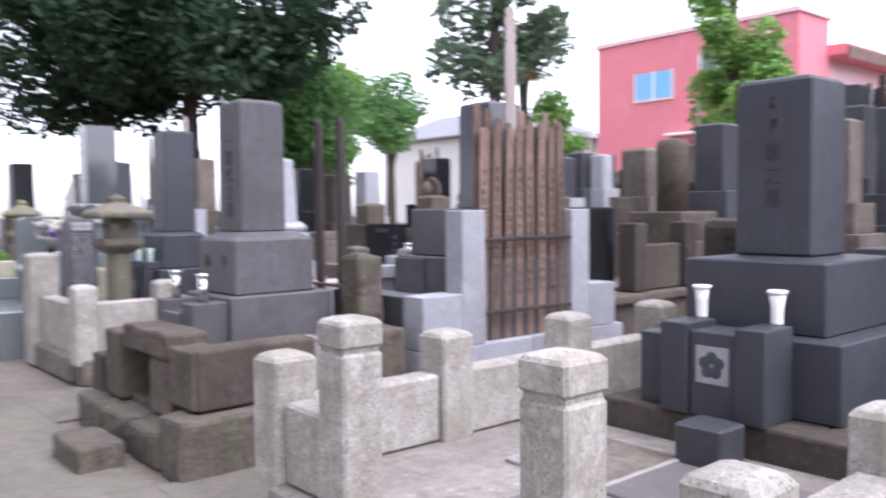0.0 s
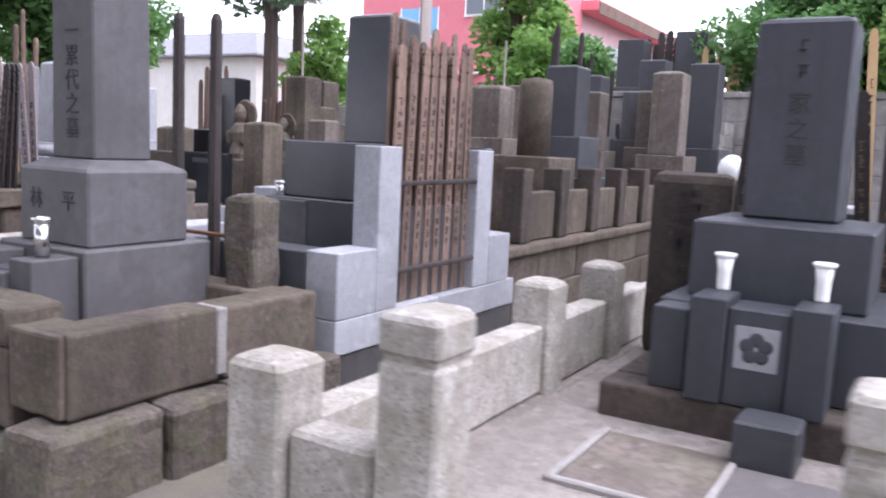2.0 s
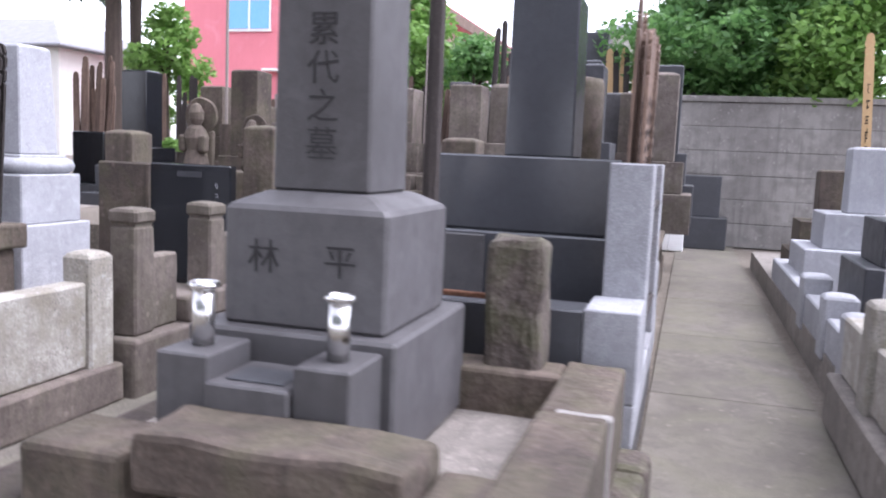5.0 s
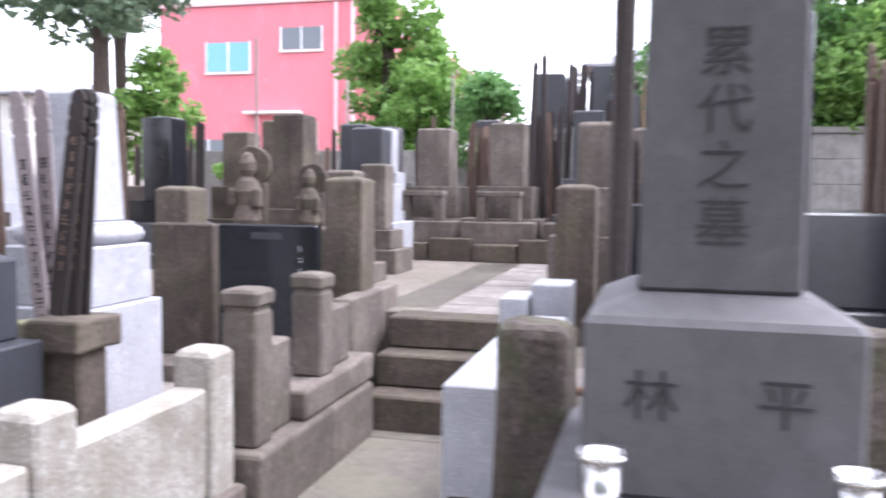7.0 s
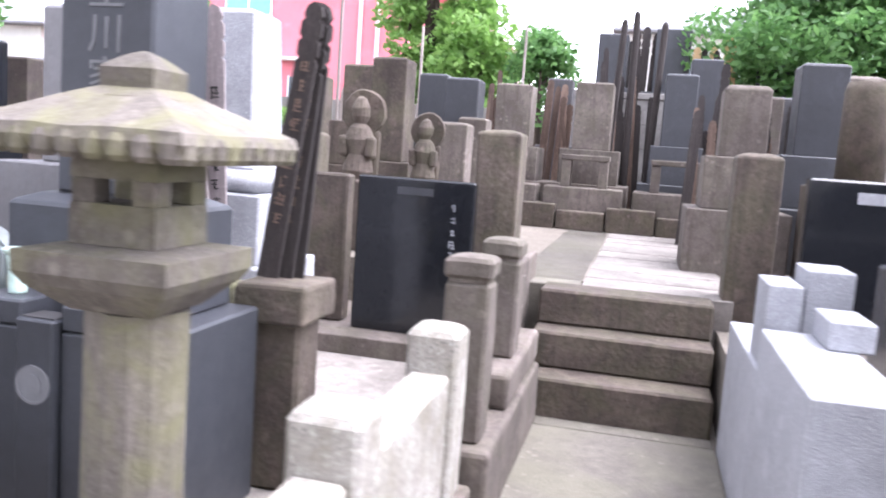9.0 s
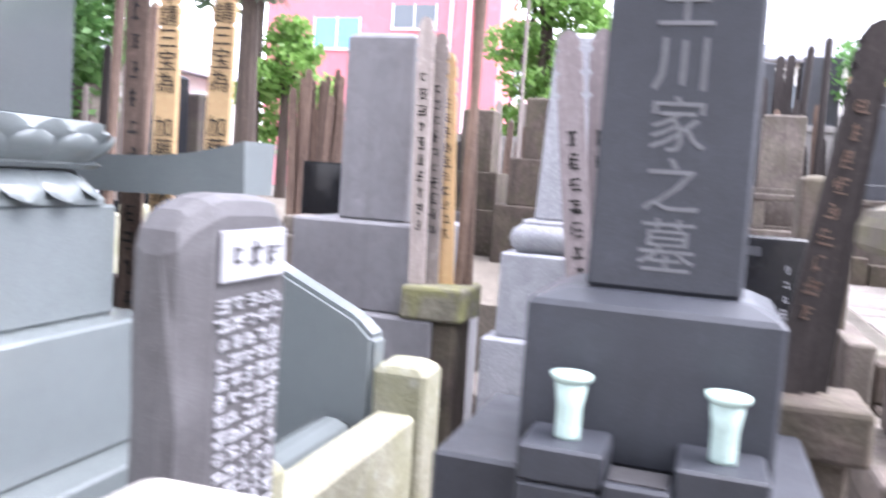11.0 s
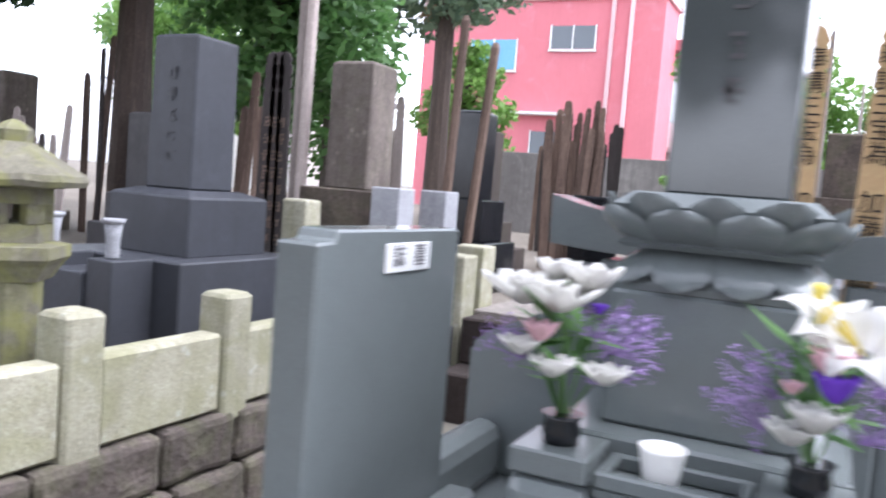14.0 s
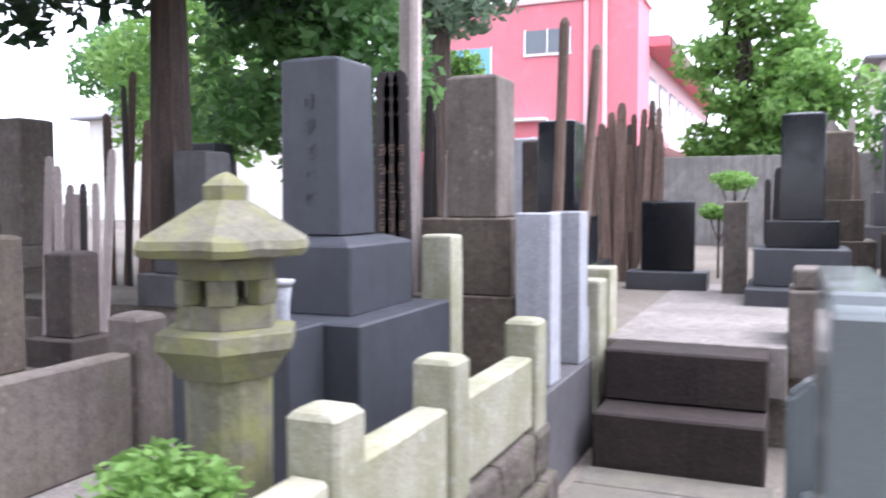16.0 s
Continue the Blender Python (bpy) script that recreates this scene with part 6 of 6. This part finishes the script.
def shrub(x, y, z, r, leaf, label, seed, squash=0.7, stem=0.0, n=3, size=0.02):
    s = thing("shrub", x, y, z, label, "shrub", "shrubs")
    rnd = random.Random(seed)
    bm = bmesh.new()
    limb(bm, (0, 0, -0.05), (0.02, 0.01, stem + r * 0.4), 0.015, 0.008, 6)
    for i in range(6):
        a = i * 1.05
        limb(bm, (0, 0, stem * 0.6), (r * 0.6 * math.cos(a), r * 0.6 * math.sin(a), stem + r * squash * 0.6), 0.007, 0.003, 5)
    part("stem", bm, BARK, s)
    bm = bmesh.new()
    for i in range(n * 3):
        a = rnd.uniform(0, 6.28)
        q = r * 0.55 * math.sqrt(rnd.random())
        leaf_cloud(bm, (q * math.cos(a), q * math.sin(a), stem + r * squash * rnd.uniform(0.3, 0.9)), r * 0.5, 150, size, rnd, squash=squash, gap=0.2)
    part("leaves", bm, leaf, s)

shrub(2.63, 12.04, 0.2, 0.18, LEAF_BRIGHT, "small bright green shrub before the mossy lantern", 1, stem=0.5)
shrub(11.2, 11.4, 0.585, 0.34, LEAF_BRIGHT, "clipped bright green garden shrub in tiers", 2, stem=0.95, squash=0.45, size=0.03)
shrub(10.3, 11.5, 0.585, 0.22, LEAF_BRIGHT, "clipped yellow-green shrub", 3, stem=0.62, squash=0.6, size=0.025)

# ---------------------------------------------------------------- flowers on the lotus grave
def bouquet(x, y, z, label, seed, lily=True):
    v = thing("grave_bouquet", x, y, z, label, "flowers", "grave flowers")
    rnd = random.Random(seed)
    lathe("vase", v, GRANITE_POLISHED, ((0.03, 0), (0.033, 0.02), (0.029, 0.04), (0.036, 0.052)), sides=16, label="short black vase")
    bm = bmesh.new()
    for i in range(9):
        limb(bm, (0, 0, 0.035), (rnd.uniform(-0.06, 0.06), rnd.uniform(-0.08, 0.08), rnd.uniform(0.15, 0.3)), 0.003, 0.002, 5)
    part("stalk", bm, LEAF_MID, v)
    bm = bmesh.new()
    for i in range(26):
        a, up = rnd.uniform(0, 6.28), rnd.uniform(-0.03, 0.1)
        p = Vector((0, 0, rnd.uniform(0.1, 0.2)))
        d = Vector((math.cos(a), math.sin(a), 0)) * rnd.uniform(0.08, 0.15) + Vector((0, 0, up))
        n = Vector((-math.sin(a), math.cos(a), 0)) * 0.014
        bm.faces.new([bm.verts.new(q) for q in (p, p + d * 0.5 + n, p + d, p + d * 0.5 - n)])
    part("leaves", bm, LEAF_MID, v)

    def bloom(name, cx, cy, cz, r, petals, mat, tilt=25):
        bm = bmesh.new()
        for ring, (rr, tl) in enumerate(((r, tilt), (r * 0.72, tilt + 25), (r * 0.45, tilt + 45))):
            for i in range(petals):
                a = 360 * i / petals + ring * 27 + rnd.uniform(-8, 8)
                s = bmesh.new()
                bmesh.ops.create_icosphere(s, subdivisions=2, radius=1)
                s.transform(pose(cx, cy, cz, 0, 0, a) @ pose(0, 0, 0, 0, -tl, 0) @ Matrix.Translation((rr * 0.55, 0, 0)) @ Matrix.Diagonal((rr * 0.55, rr * 0.3, rr * 0.07, 1)))
                merge(bm, s)
        for f in bm.faces:
            f.smooth = True
        return part(name, bm, mat, v)

    def trumpet(cx, cy, cz, r, lean_x, lean_y, opened=52):
        """A lily with six long recurved petals."""
        bm = bmesh.new()
        for i in range(6):
            rows = []
            for k in range(7):
                t = k / 6
                out = r * (0.12 + 0.88 * t ** 1.25)
                up = r * (1.25 * t - 0.95 * t ** 3 * opened / 52)
                w = r * 0.34 * math.sin(math.pi * (0.12 + 0.86 * t)) * (1.0 if i % 2 else 0.8)
                rows.append([bm.verts.new((out, q * w, up + abs(q) * 0.06 * r)) for q in (-1, -0.5, 0, 0.5, 1)])
            for p, q in zip(rows, rows[1:]):
                for k in range(4):
                    bm.faces.new((p[k], p[k + 1], q[k + 1], q[k])).smooth = True
            turn = Matrix.Rotation(math.radians(60), 4, "Z")
            bmesh.ops.transform(bm, matrix=turn, verts=bm.verts)
        bm.transform(pose(cx, cy, cz, lean_y, lean_x, rnd.uniform(0, 60)))
        b = part("lily_bloom", bm, PETAL, v)
        sm = bmesh.new()
        for i in range(5):
            a = 1.257 * i
            limb(sm, (0, 0, 0), (0.1 * r * math.cos(a), 0.1 * r * math.sin(a), r * 0.9), 0.0015, 0.0025, 5)
        sm.transform(pose(cx, cy, cz, lean_y, lean_x, 0))
        part("stamen", sm, YELLOW, b)

    if lily:
        trumpet(-0.04, 0.02, 0.245, 0.075, -35, 18)
        trumpet(-0.05, -0.05, 0.235, 0.078, -40, -30)
        trumpet(0.0, -0.01, 0.25, 0.06, -5, 0, 20)
        bloom("bud", -0.01, 0.015, 0.30, 0.03, 4, YELLOW, 70)
        bloom("rose_bloom", -0.075, -0.01, 0.20, 0.05, 7, ROSE, 50)
        bloom("gentian_bloom", -0.085, -0.02, 0.165, 0.05, 7, PURPLE, 55)
        bloom("rose_bloom", -0.07, 0.035, 0.165, 0.025, 6, ROSE, 50)
        bloom("white_bloom", -0.085, 0.0, 0.115, 0.055, 9, PETAL, 45)
        bloom("white_bloom", -0.075, 0.03, 0.09, 0.05, 9, PETAL, 40)
        sprays = ((-0.02, -0.10, 0.20), (0.0, 0.085, 0.17), (-0.04, -0.085, 0.13), (-0.02, 0.10, 0.12))
    else:
        bloom("white_bloom", -0.05, 0.07, 0.24, 0.085, 7, PETAL, 35)
        bloom("white_bloom", -0.06, 0.005, 0.235, 0.08, 7, PETAL, 35)
        bloom("white_bloom", -0.01, -0.03, 0.265, 0.07, 7, PETAL, 45)
        bloom("white_bloom", 0.0, 0.03, 0.275, 0.055, 7, PETAL, 50)
        bloom("rose_bloom", -0.085, 0.025, 0.185, 0.045, 7, ROSE, 50)
        bloom("gentian_bloom", -0.02, -0.05, 0.235, 0.022, 7, PURPLE, 55)
        bloom("white_bloom", -0.09, 0.055, 0.16, 0.045, 8, PETAL, 40)
        bloom("white_bloom", -0.085, 0.0, 0.13, 0.05, 8, PETAL, 40)
        bloom("white_bloom", -0.06, -0.08, 0.125, 0.05, 8, PETAL, 40)
        sprays = ((-0.02, -0.11, 0.20), (0.0, -0.09, 0.15), (-0.03, 0.10, 0.17), (0.0, -0.05, 0.22))
    # statice: thin forked twigs with tiny lilac heads
    bm = bmesh.new()
    for sx, sy, sz in sprays:
        for i in range(26):
            d = Vector((rnd.uniform(-1, 1), rnd.uniform(-1, 1), rnd.uniform(-0.6, 1))).normalized() * rnd.uniform(0.02, 0.06)
            tip = Vector((sx, sy, sz)) + d
            limb(bm, (sx * 0.7, sy * 0.7, sz - 0.03), tip, 0.0008, 0.0006, 3)
            leaf_cloud(bm, tip, 0.012, 12, 0.0042, rnd, squash=1.1, gap=0.1)
    part("statice_spray", bm, LILAC, v, "lilac statice sprays")
    v.scale = (1.2, 1.2, 1.15)

bouquet(2.75, 9.705, 0.884, "fresh bouquet of white lilies, purple gentian and statice", 3)
bouquet(2.75, 10.165, 0.884, "fresh bouquet of white and pink flowers with statice", 5, lily=False)
c = thing("offering_cup", 2.765, 9.965, 0.829, "small white porcelain cup on the offering tray", "cup")
lathe("body", c, PORCELAIN, ((0.03, 0), (0.033, 0.01), (0.045, 0.075), (0.047, 0.082), (0.042, 0.082), (0.028, 0.015)), sides=24)
